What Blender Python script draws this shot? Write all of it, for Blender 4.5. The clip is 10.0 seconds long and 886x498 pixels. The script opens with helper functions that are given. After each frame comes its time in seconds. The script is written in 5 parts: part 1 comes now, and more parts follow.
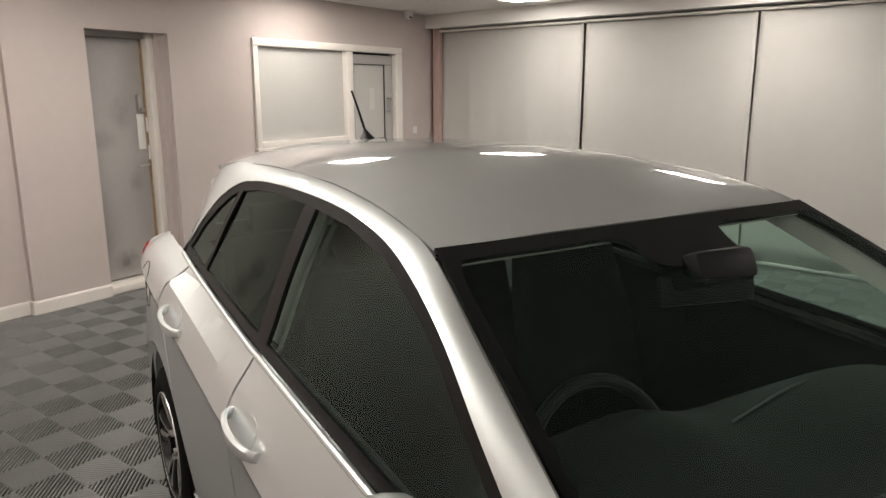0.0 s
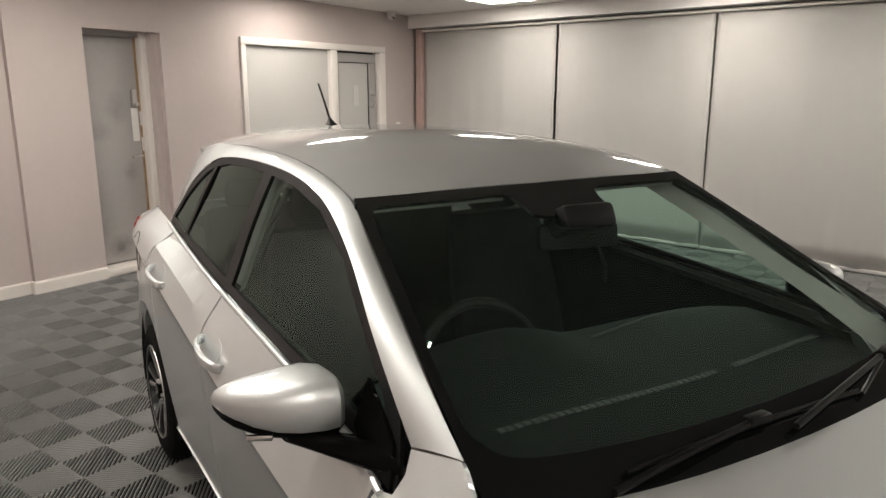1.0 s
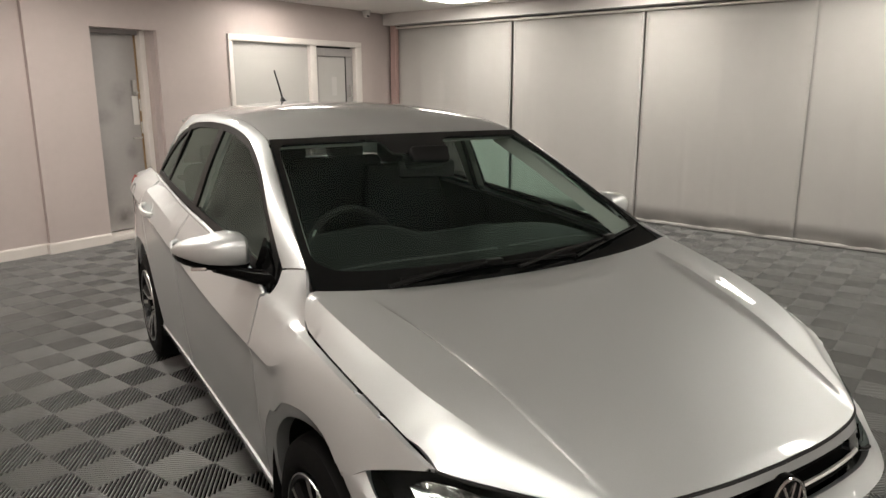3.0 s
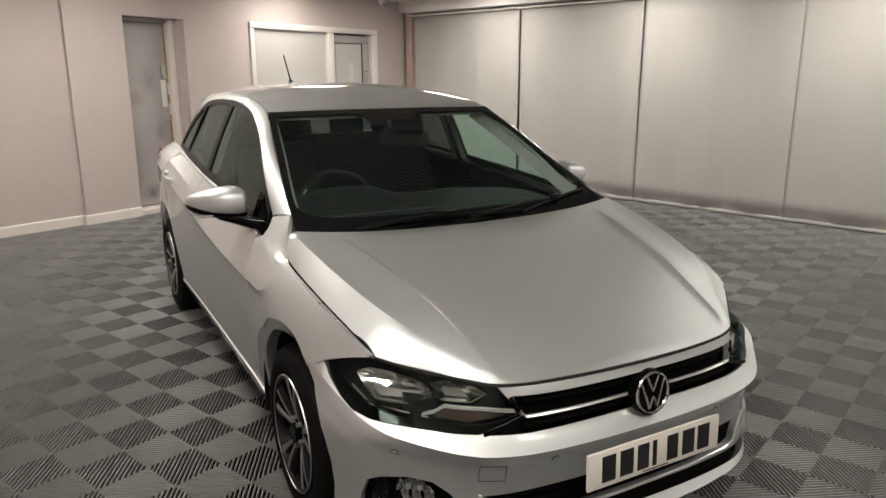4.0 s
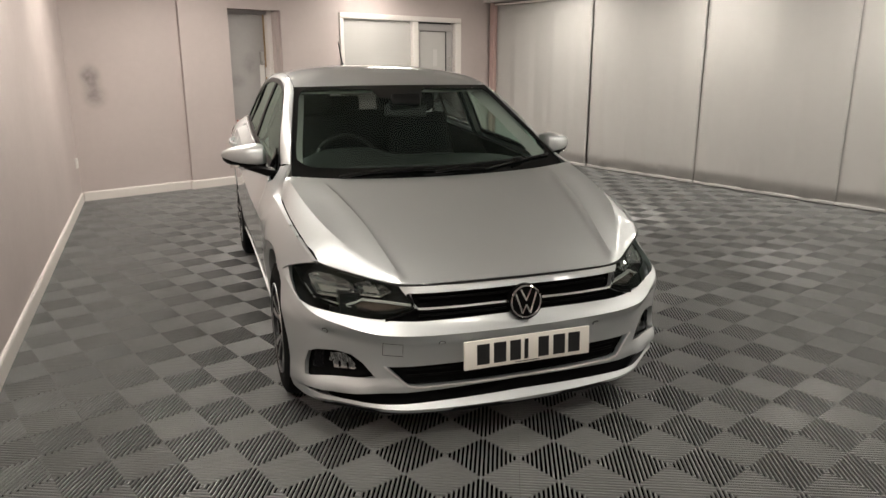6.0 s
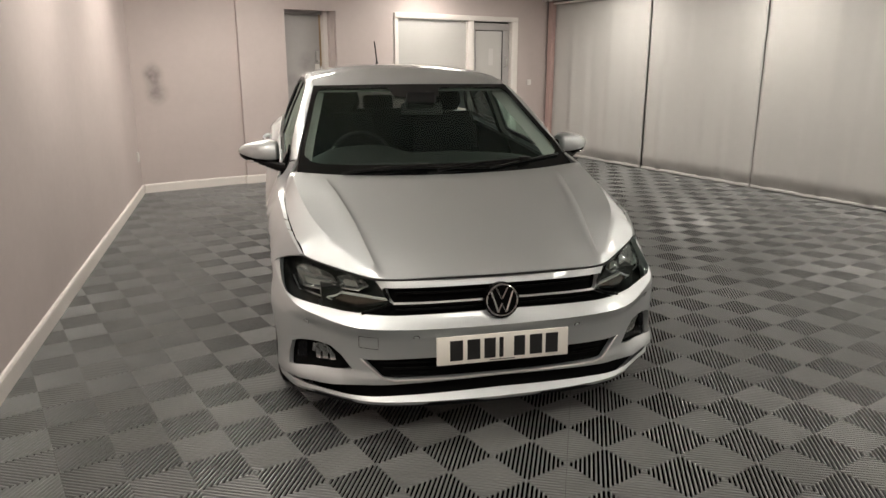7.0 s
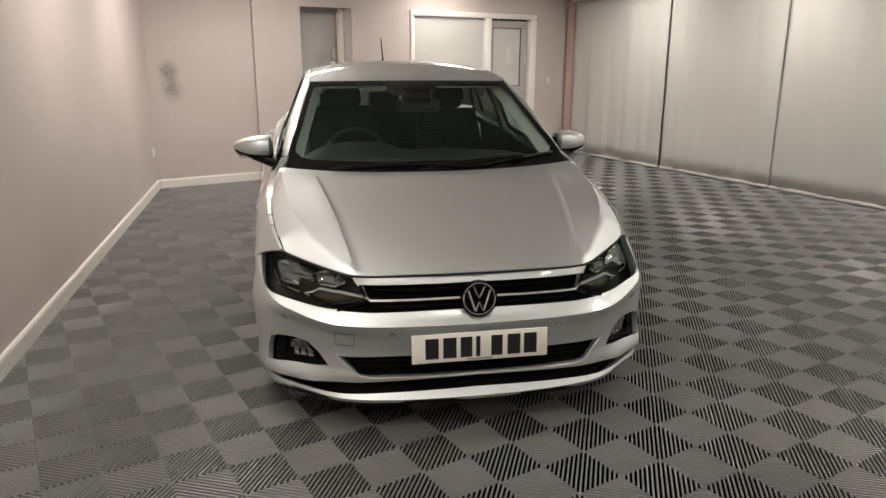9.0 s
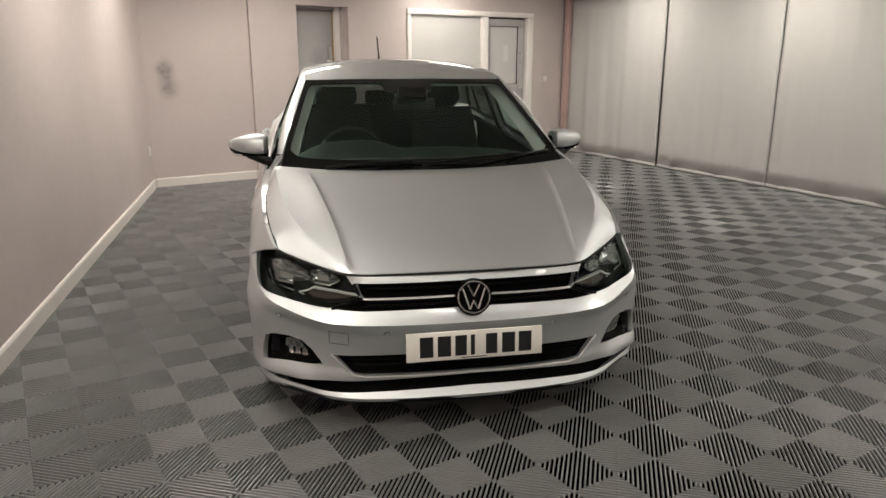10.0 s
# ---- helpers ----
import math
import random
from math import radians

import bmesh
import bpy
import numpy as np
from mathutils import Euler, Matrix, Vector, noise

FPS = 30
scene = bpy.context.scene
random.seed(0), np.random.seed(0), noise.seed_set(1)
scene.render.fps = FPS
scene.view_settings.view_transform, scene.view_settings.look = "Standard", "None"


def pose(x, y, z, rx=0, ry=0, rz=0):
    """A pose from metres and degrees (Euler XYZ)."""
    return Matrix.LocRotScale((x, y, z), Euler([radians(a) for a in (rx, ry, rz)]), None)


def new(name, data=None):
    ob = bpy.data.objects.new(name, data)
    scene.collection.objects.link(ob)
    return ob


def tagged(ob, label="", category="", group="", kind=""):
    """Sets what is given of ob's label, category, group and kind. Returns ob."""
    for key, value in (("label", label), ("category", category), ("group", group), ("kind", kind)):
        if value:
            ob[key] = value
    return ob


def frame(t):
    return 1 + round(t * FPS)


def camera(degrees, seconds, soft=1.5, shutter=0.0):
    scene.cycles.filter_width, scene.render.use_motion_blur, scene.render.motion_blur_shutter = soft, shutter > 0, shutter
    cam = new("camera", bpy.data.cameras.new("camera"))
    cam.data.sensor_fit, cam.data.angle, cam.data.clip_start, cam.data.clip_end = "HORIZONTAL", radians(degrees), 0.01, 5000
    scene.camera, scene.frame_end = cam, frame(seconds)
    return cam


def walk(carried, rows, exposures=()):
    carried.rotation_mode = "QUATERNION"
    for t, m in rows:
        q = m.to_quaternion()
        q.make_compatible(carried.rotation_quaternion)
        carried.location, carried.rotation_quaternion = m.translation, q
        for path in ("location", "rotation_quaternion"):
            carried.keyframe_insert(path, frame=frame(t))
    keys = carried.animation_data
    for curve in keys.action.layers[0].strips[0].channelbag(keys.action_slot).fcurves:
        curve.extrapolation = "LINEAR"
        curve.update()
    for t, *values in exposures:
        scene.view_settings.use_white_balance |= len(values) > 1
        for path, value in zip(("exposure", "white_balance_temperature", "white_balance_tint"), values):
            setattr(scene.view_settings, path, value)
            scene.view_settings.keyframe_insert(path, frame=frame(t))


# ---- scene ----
cam = camera(63.9, 10.0)
METRES, EYE, TILT, LEAN, TURN = 3.70, 1.62, -0.5, 0.95, -28.4
ROWS = [
    (0.0, 0.0, 0.0, 0.0, 0.12, -11.8, -0.55),
    (0.5, 0.0254, -0.0519, -0.0009, -0.02, -11.84, -0.64),
    (1.0, 0.0529, -0.1132, -0.0093, -0.1, -11.82, -0.66),
    (1.5, 0.0762, -0.1784, -0.0137, -0.21, -11.85, -0.62),
    (2.0, 0.108, -0.2442, -0.0208, -0.28, -11.83, -0.63),
    (2.5, 0.1413, -0.3118, -0.0235, -0.21, -11.94, -0.58),
    (4.0, 0.2455, -0.5114, -0.0376, 2.55, -13.1, -0.6),
    (4.5, 0.2861, -0.5669, -0.0376, 4.38, -13.81, -0.62),
    (5.0, 0.3426, -0.6196, -0.0437, 6.68, -13.97, -0.62),
    (5.5, 0.3975, -0.6578, -0.0463, 9.23, -14.04, -0.67),
    (7.0, 0.5505, -0.6582, -0.0446, 18.69, -14.27, -0.81),
    (7.5, 0.5827, -0.641, -0.0471, 20.27, -14.3, -0.89),
    (8.0, 0.5959, -0.6366, -0.0471, 20.8, -14.3, -0.96),
    (8.5, 0.5966, -0.6359, -0.047, 21.06, -14.37, -0.98),
    (9.0, 0.5957, -0.6337, -0.0472, 21.02, -14.41, -0.99),
    (9.5, 0.5978, -0.6325, -0.0472, 20.95, -14.44, -0.96),
    (10.0, 0.599, -0.6314, -0.0478, 20.86, -14.51, -0.93),
]
walk(cam, [(t, pose(0, 0, EYE, TILT, LEAN, 0) @ pose(0, 0, 0, 0, 0, TURN) @ pose(METRES * x, METRES * y, METRES * z, 90 + pitch, roll, yaw)) for t, x, y, z, yaw, pitch, roll in ROWS], [(0.0, -0.10), (2.5, -0.09), (4.5, -0.02), (7.0, 0.03), (10.0, 0.03)])

# ---- world and lights ----
world = bpy.data.worlds.new("world")
scene.world = world
world.use_nodes = True
world.node_tree.nodes["Background"].inputs[0].default_value = (0.5, 0.5, 0.5, 1)
world.node_tree.nodes["Background"].inputs[1].default_value = 0.006
PANEL_POWER = 27.5
PANEL_COLOUR = (1.0, 0.93, 0.84)


# ---- materials ----
def material(name, colour, rough=0.5, metal=0.0, vary=0.0, scale=8.0, bump=0.0, bump_scale=60.0, coat=0.0, spec=0.5, second=None, per_object=0.0):
    m = bpy.data.materials.new(name)
    m.use_nodes = True
    t = m.node_tree
    b = t.nodes["Principled BSDF"]
    b.inputs["Base Color"].default_value = (*colour, 1)
    b.inputs["Roughness"].default_value = rough
    b.inputs["Metallic"].default_value = metal
    b.inputs["Coat Weight"].default_value = coat
    b.inputs["Coat Roughness"].default_value = 0.04
    b.inputs["Specular IOR Level"].default_value = spec
    co = t.nodes.new("ShaderNodeTexCoord").outputs["Object"]
    if vary:
        big, fine = t.nodes.new("ShaderNodeTexNoise"), t.nodes.new("ShaderNodeTexNoise")
        for n, s in ((big, scale), (fine, scale * 9)):
            n.inputs["Scale"].default_value, n.inputs["Detail"].default_value = s, 5
            t.links.new(co, n.inputs["Vector"])
        add = t.nodes.new("ShaderNodeMath")
        add.operation = "MULTIPLY_ADD"
        add.inputs[1].default_value = 0.35
        t.links.new(fine.outputs["Fac"], add.inputs[0])
        t.links.new(big.outputs["Fac"], add.inputs[2])
        ramp = t.nodes.new("ShaderNodeMapRange")
        ramp.inputs["From Min"].default_value, ramp.inputs["From Max"].default_value = 0.4, 0.95
        t.links.new(add.outputs[0], ramp.inputs["Value"])
        mix = t.nodes.new("ShaderNodeMix")
        mix.data_type = "RGBA"
        low = second or tuple(c * (1 - vary) for c in colour)
        mix.inputs["A"].default_value, mix.inputs["B"].default_value = (*low, 1), (*colour, 1)
        t.links.new(ramp.outputs[0], mix.inputs["Factor"])
        out = mix.outputs["Result"]
        if per_object:
            info, hsv, rng = t.nodes.new("ShaderNodeObjectInfo"), t.nodes.new("ShaderNodeHueSaturation"), t.nodes.new("ShaderNodeMapRange")
            rng.inputs["To Min"].default_value, rng.inputs["To Max"].default_value = 1 - per_object, 1 + per_object
            t.links.new(info.outputs["Random"], rng.inputs["Value"])
            t.links.new(rng.outputs[0], hsv.inputs["Value"])
            t.links.new(out, hsv.inputs["Color"])
            out = hsv.outputs["Color"]
        t.links.new(out, b.inputs["Base Color"])
        r2 = t.nodes.new("ShaderNodeMapRange")
        r2.inputs["To Min"].default_value, r2.inputs["To Max"].default_value = rough * 1.1, rough * 0.9
        t.links.new(fine.outputs["Fac"], r2.inputs["Value"])
        t.links.new(r2.outputs[0], b.inputs["Roughness"])
    if bump:
        n, bu = t.nodes.new("ShaderNodeTexNoise"), t.nodes.new("ShaderNodeBump")
        n.inputs["Scale"].default_value, n.inputs["Detail"].default_value = bump_scale, 4
        bu.inputs["Strength"].default_value, bu.inputs["Distance"].default_value = bump, 0.004
        t.links.new(co, n.inputs["Vector"])
        t.links.new(n.outputs["Fac"], bu.inputs["Height"])
        t.links.new(bu.outputs[0], b.inputs["Normal"])
    return m


def stained(name, colour, rough, spots, **kw):
    """A painted surface with soft dirty patches: spots (x, y, z, width, height, strength) on the surface."""
    m = material(name, colour, rough, **kw)
    t = m.node_tree
    b = t.nodes["Principled BSDF"]
    src = b.inputs["Base Color"].links[0].from_socket
    co = t.nodes.new("ShaderNodeTexCoord").outputs["Object"]
    nz = t.nodes.new("ShaderNodeTexNoise")
    nz.inputs["Scale"].default_value, nz.inputs["Detail"].default_value = 14, 6
    t.links.new(co, nz.inputs["Vector"])
    for x, y, z, w, h, k in spots:
        mp, ln, mr, mu, mix = (t.nodes.new(n) for n in ("ShaderNodeMapping", "ShaderNodeVectorMath", "ShaderNodeMapRange", "ShaderNodeMath", "ShaderNodeMix"))
        mp.inputs["Location"].default_value = (-x / w, 0, -z / h)
        mp.inputs["Scale"].default_value = (1 / w, 0.0, 1 / h)
        ln.operation, mu.operation, mix.data_type, mix.blend_type = "LENGTH", "MULTIPLY", "RGBA", "MULTIPLY"
        mr.interpolation_type = "SMOOTHSTEP"
        mr.inputs["From Min"].default_value, mr.inputs["From Max"].default_value = 1.0, 0.1
        mr.inputs["To Max"].default_value = k * 1.7
        t.links.new(co, mp.inputs["Vector"])
        t.links.new(mp.outputs[0], ln.inputs[0])
        t.links.new(ln.outputs["Value"], mr.inputs["Value"])
        t.links.new(mr.outputs[0], mu.inputs[0])
        t.links.new(nz.outputs["Fac"], mu.inputs[1])
        t.links.new(mu.outputs[0], mix.inputs["Factor"])
        t.links.new(src, mix.inputs["A"])
        mix.inputs["B"].default_value = (0.30, 0.29, 0.28, 1)
        src = mix.outputs["Result"]
    t.links.new(src, b.inputs["Base Color"])
    return m


def glass(name, tint, gloss=1.0, rough=0.0, least=0.045):
    m = bpy.data.materials.new(name)
    m.use_nodes = True
    t = m.node_tree
    t.nodes.clear()
    out, mix = t.nodes.new("ShaderNodeOutputMaterial"), t.nodes.new("ShaderNodeMixShader")
    tr, gl, lw = t.nodes.new("ShaderNodeBsdfTransparent"), t.nodes.new("ShaderNodeBsdfGlossy"), t.nodes.new("ShaderNodeLayerWeight")
    pw, fr = t.nodes.new("ShaderNodeMath"), t.nodes.new("ShaderNodeMath")
    pw.operation, fr.operation = "POWER", "MULTIPLY_ADD"
    lw.inputs["Blend"].default_value = 0.5
    pw.inputs[1].default_value, fr.inputs[1].default_value, fr.inputs[2].default_value = 5.0, 0.9, least
    t.links.new(lw.outputs["Facing"], pw.inputs[0])
    t.links.new(pw.outputs[0], fr.inputs[0])
    tr.inputs[0].default_value = (*tint, 1)
    gl.inputs["Color"].default_value = (gloss * .80, gloss, gloss * .92, 1)
    gl.inputs["Roughness"].default_value = rough
    t.links.new(fr.outputs[0], mix.inputs[0])
    t.links.new(tr.outputs[0], mix.inputs[1])
    t.links.new(gl.outputs[0], mix.inputs[2])
    t.links.new(mix.outputs[0], out.inputs[0])
    return m


def glow(name, colour, strength):
    m = bpy.data.materials.new(name)
    m.use_nodes = True
    t = m.node_tree
    b = t.nodes["Principled BSDF"]
    b.inputs["Base Color"].default_value = (0.8, 0.8, 0.8, 1)
    b.inputs["Emission Color"].default_value = (*colour, 1)
    b.inputs["Emission Strength"].default_value = strength
    return m


M_WALL = material("wall_paint", (0.555, 0.486, 0.466), 0.75, vary=0.10, scale=1.6, bump=0.25, bump_scale=220)
M_CEIL = material("ceiling_paint", (0.84, 0.815, 0.79), 0.8, vary=0.06, scale=2.0, bump=0.15, bump_scale=160)
M_WHITE = material("white_gloss_paint", (0.78, 0.74, 0.70), 0.45, vary=0.05, scale=6, bump=0.08, bump_scale=40)
M_BLIND = material("blind_fabric", (0.56, 0.55, 0.53), 0.7, vary=0.06, scale=1.2, bump=0.3, bump_scale=400)
M_BAR = material("blind_bar", (0.60, 0.585, 0.57), 0.5)
M_TILE = material("tile_plastic", (0.224, 0.229, 0.226), 0.33, spec=0.7, vary=0.22, scale=5, bump=0.2, bump_scale=90, per_object=0.10)
# near-black without sheen: the depth shade of the rib gaps is in this colour
M_UNDER = material("gap_shade_base", (0.004, 0.004, 0.004), 0.9, spec=0.0)
M_DOOR = material("door_paint", (0.40, 0.385, 0.375), 0.6, vary=0.12, scale=2.2, bump=0.1)
M_LEAF = stained("worn_door_paint", (0.40, 0.385, 0.375), 0.6, [(0.88, 0, 0.20, 0.16, 0.14, 0.7), (0.76, 0, 1.22, 0.16, 0.12, 0.35), (0.95, 0, 1.42, 0.14, 0.2, 0.3), (1.03, 0, 0.86, 0.09, 0.12, 0.35), (0.70, 0, 0.5, 0.2, 0.5, 0.2)], vary=0.12, scale=2.2, bump=0.1)
M_SMUDGE = stained("smudged_wall_paint", (0.555, 0.486, 0.466), 0.75, [(0.225, 0, 1.31, 0.15, 0.16, 0.62), (0.256, 0, 1.11, 0.17, 0.17, 0.5), (0.237, 0, 1.22, 0.14, 0.3, 0.25)], vary=0.10, scale=1.6, bump=0.25, bump_scale=220)
M_WOOD = material("bare_wood", (0.42, 0.28, 0.15), 0.7, vary=0.35, scale=14)
M_STEEL = material("brushed_steel", (0.55, 0.54, 0.52), 0.35, 1.0)
M_PINK = material("pink_paint", (0.50, 0.36, 0.33), 0.6, vary=0.12, scale=4)
M_FROST = material("frosted_glass", (0.53, 0.52, 0.50), 0.35, vary=0.05, scale=1.5)
M_PLAST = material("white_plastic", (0.75, 0.73, 0.70), 0.4)
M_DARK = material("dark_gap", (0.012, 0.012, 0.012), 0.9)
M_PANEL = glow("led_diffuser", PANEL_COLOUR, PANEL_POWER)

M_SILVER = material("silver_paint", (0.655, 0.682, 0.685), 0.52, 0.96, vary=0.04, scale=300, coat=1.0)
M_GLOSSK = material("gloss_black", (0.004, 0.004, 0.004), 0.08, spec=0.035)
M_TRIM = material("black_trim", (0.006, 0.006, 0.006), 0.4, spec=0.2, bump=0.1, bump_scale=500)
M_GRILLE = material("grille_black", (0.004, 0.004, 0.004), 0.5, spec=0.03)
M_WIPER = material("wiper_black", (0.006, 0.006, 0.006), 0.3, spec=0.15)
M_CHROME = material("chrome", (0.82, 0.81, 0.79), 0.08, 1.0)
M_ALLOY = material("alloy_face", (0.56, 0.56, 0.55), 0.33, 1.0, vary=0.08, scale=40)
M_ALLOYK = material("alloy_black", (0.006, 0.006, 0.007), 0.3, spec=0.25)
M_TYRE = material("tyre_rubber", (0.008, 0.008, 0.008), 0.7, spec=0.06, vary=0.3, scale=30, bump=0.2, bump_scale=200)
M_CABIN = material("cabin_plastic", (0.0075, 0.0088, 0.008), 0.6, spec=0.2, vary=0.2, scale=20)
M_SEAT = material("seat_fabric", (0.009, 0.009, 0.010), 0.9, spec=0.05, vary=0.2, scale=3)
M_LINER = material("headliner", (0.42, 0.41, 0.39), 0.9, vary=0.08, scale=12)
M_PLATE = material("plate_white", (0.80, 0.77, 0.70), 0.35)
M_INK = material("plate_black", (0.012, 0.012, 0.012), 0.4)
M_LAMPBOWL = material("lamp_housing", (0.007, 0.007, 0.008), 0.25, spec=0.15)
M_REFL = material("lamp_reflector", (0.48, 0.48, 0.47), 0.13, 1.0)
M_AMBER = material("amber_reflector", (0.05, 0.034, 0.024), 0.2, 0.4)
M_GUIDE = material("light_guide", (0.62, 0.61, 0.57), 0.25, 0.3)
M_SATIN = material("satin_trim", (0.74, 0.735, 0.72), 0.30, 0.8)
M_SLOT = material("vent_grey", (0.055, 0.06, 0.056), 0.5)
M_HOUSE = material("grey_plastic", (0.010, 0.010, 0.010), 0.5, spec=0.15)
M_RED = material("red_lamp", (0.35, 0.02, 0.02), 0.15, coat=1.0)
M_FRIT = material("printed_glass_border", (0.003, 0.0035, 0.0035), 0.05, spec=0.22)
M_WS = glass("windscreen_glass", (0.74, 0.88, 0.82), 0.7)
M_SIDEG = glass("side_glass", (0.74, 0.90, 0.84), 0.8, least=0.06)
M_PRIV = glass("privacy_glass", (0.16, 0.16, 0.16), 0.85)
M_LENS = glass("clear_lens", (0.90, 0.94, 0.94), 0.32)


# ---- building helpers ----
def mesh_object(name, bm, mat, parent=None, label="", smooth=True, sharp=35):
    bmesh.ops.recalc_face_normals(bm, faces=bm.faces) if not bm.verts.layers.int.get("keep") else None
    for f in bm.faces:
        f.smooth = smooth
    lim = radians(sharp)
    for e in bm.edges:
        if len(e.link_faces) == 2 and e.calc_face_angle(0) > lim:
            e.smooth = False
    me = bpy.data.meshes.new(name)
    bm.to_mesh(me)
    bm.free()
    me.materials.append(mat)
    ob = new(name, me)
    if parent is not None:
        ob.parent = parent
    if label:
        tagged(ob, label)
    return ob


part = mesh_object


def thing(name, at, label, category, group="", kind="", rz=0.0):
    ob = new(name)
    ob.empty_display_size = 0.1
    ob.matrix_basis = pose(*at, 0, 0, rz)
    return tagged(ob, label, category, group, kind)


def box(bm, x0, x1, y0, y1, z0, z1, m=None, bevel=0.0):
    r = bmesh.ops.create_cube(bm, size=1)
    vs = r["verts"]
    for v in vs:
        v.co = Vector(((x0 + x1) / 2 + v.co.x * (x1 - x0), (y0 + y1) / 2 + v.co.y * (y1 - y0), (z0 + z1) / 2 + v.co.z * (z1 - z0)))
    if bevel:
        es = list({e for v in vs for e in v.link_edges})
        out = bmesh.ops.bevel(bm, geom=es, offset=bevel, segments=2, profile=0.5, affect="EDGES")
        vs = [v for v in out["verts"]]
        fs = {f for v in vs for f in v.link_faces}
        vs = list({v for f in fs for v in f.verts})
    if m is not None:
        bmesh.ops.transform(bm, matrix=m, verts=vs)
    return vs


def boxed(x0, x1, y0, y1, z0, z1, m=None, bevel=0.0):
    bm = bmesh.new()
    box(bm, x0, x1, y0, y1, z0, z1, m, bevel)
    return bm


def cyl(bm, r, h, m, seg=24, r2=None):
    out = bmesh.ops.create_cone(bm, cap_ends=True, segments=seg, radius1=r, radius2=r if r2 is None else r2, depth=h, matrix=m)
    return out["verts"]


def spl(pts, n):
    """n points along a smooth curve through pts."""
    p = [np.array(q, float) for q in pts]
    p = [2 * p[0] - p[1], *p, 2 * p[-1] - p[-2]]
    k, out = len(pts) - 1, []
    for i in range(n):
        u = i * k / (n - 1)
        j = min(int(u), k - 1)
        t = u - j
        a, b, c, d = p[j:j + 4]
        out.append(0.5 * (2 * b + (c - a) * t + (2 * a - 5 * b + 4 * c - d) * t * t + (3 * b - a - 3 * c + d) * t ** 3))
    return out


class Smooth:
    """A monotone cubic through points."""

    def __init__(self, xs, ys):
        self.x, self.y = np.array(xs, float), np.array(ys, float)
        h = np.diff(self.x)
        d = np.diff(self.y) / h
        m = np.zeros(len(self.x))
        m[0], m[-1] = d[0], d[-1]
        for i in range(1, len(d)):
            if d[i - 1] * d[i] > 0:
                m[i] = 2 * d[i - 1] * d[i] / (d[i - 1] + d[i])
        self.h, self.m = h, m

    def __call__(self, v):
        x, y, m = self.x, self.y, self.m
        if v <= x[0]:
            return float(y[0] + m[0] * (v - x[0]))
        if v >= x[-1]:
            return float(y[-1] + m[-1] * (v - x[-1]))
        i = int(np.searchsorted(x, v) - 1)
        h = self.h[i]
        t = (v - x[i]) / h
        return float((2 * t ** 3 - 3 * t * t + 1) * y[i] + (t ** 3 - 2 * t * t + t) * h * m[i] + (3 * t * t - 2 * t ** 3) * y[i + 1] + (t ** 3 - t * t) * h * m[i + 1])


class Soft:
    """A softened curve through points."""

    def __init__(self, xs, ys, soft=0.045):
        f = Smooth(xs, ys)
        self.x = np.linspace(xs[0] - .3, xs[-1] + .3, 1600)
        v = np.array([f(q) for q in self.x])
        n = max(1, int(3 * soft / (self.x[1] - self.x[0])))
        k = np.exp(-.5 * (np.arange(-n, n + 1) / (n / 3)) ** 2)
        self.y = np.convolve(np.pad(v, n, mode="reflect", reflect_type="odd"), k / k.sum(), "valid")

    def __call__(self, v):
        return float(np.interp(v, self.x, self.y))


def inside(poly, p):
    a = np.array(poly)
    b = np.roll(a, -1, 0)
    c = ((a[:, 1] > p[1]) != (b[:, 1] > p[1]))
    with np.errstate(divide="ignore", invalid="ignore"):
        xs = (b[:, 0] - a[:, 0]) * (p[1] - a[:, 1]) / (b[:, 1] - a[:, 1]) + a[:, 0]
    return bool((c & (p[0] < xs)).sum() % 2)


def dense(poly, step, closed=True):
    out, n = [], len(poly)
    for i in range(n if closed else n - 1):
        a, b = np.array(poly[i], float), np.array(poly[(i + 1) % n], float)
        k = max(1, int(np.ceil(np.linalg.norm(b - a) / step)))
        out += [tuple(a + (b - a) * j / k) for j in range(k)]
    if not closed:
        out.append(tuple(poly[-1]))
    return out


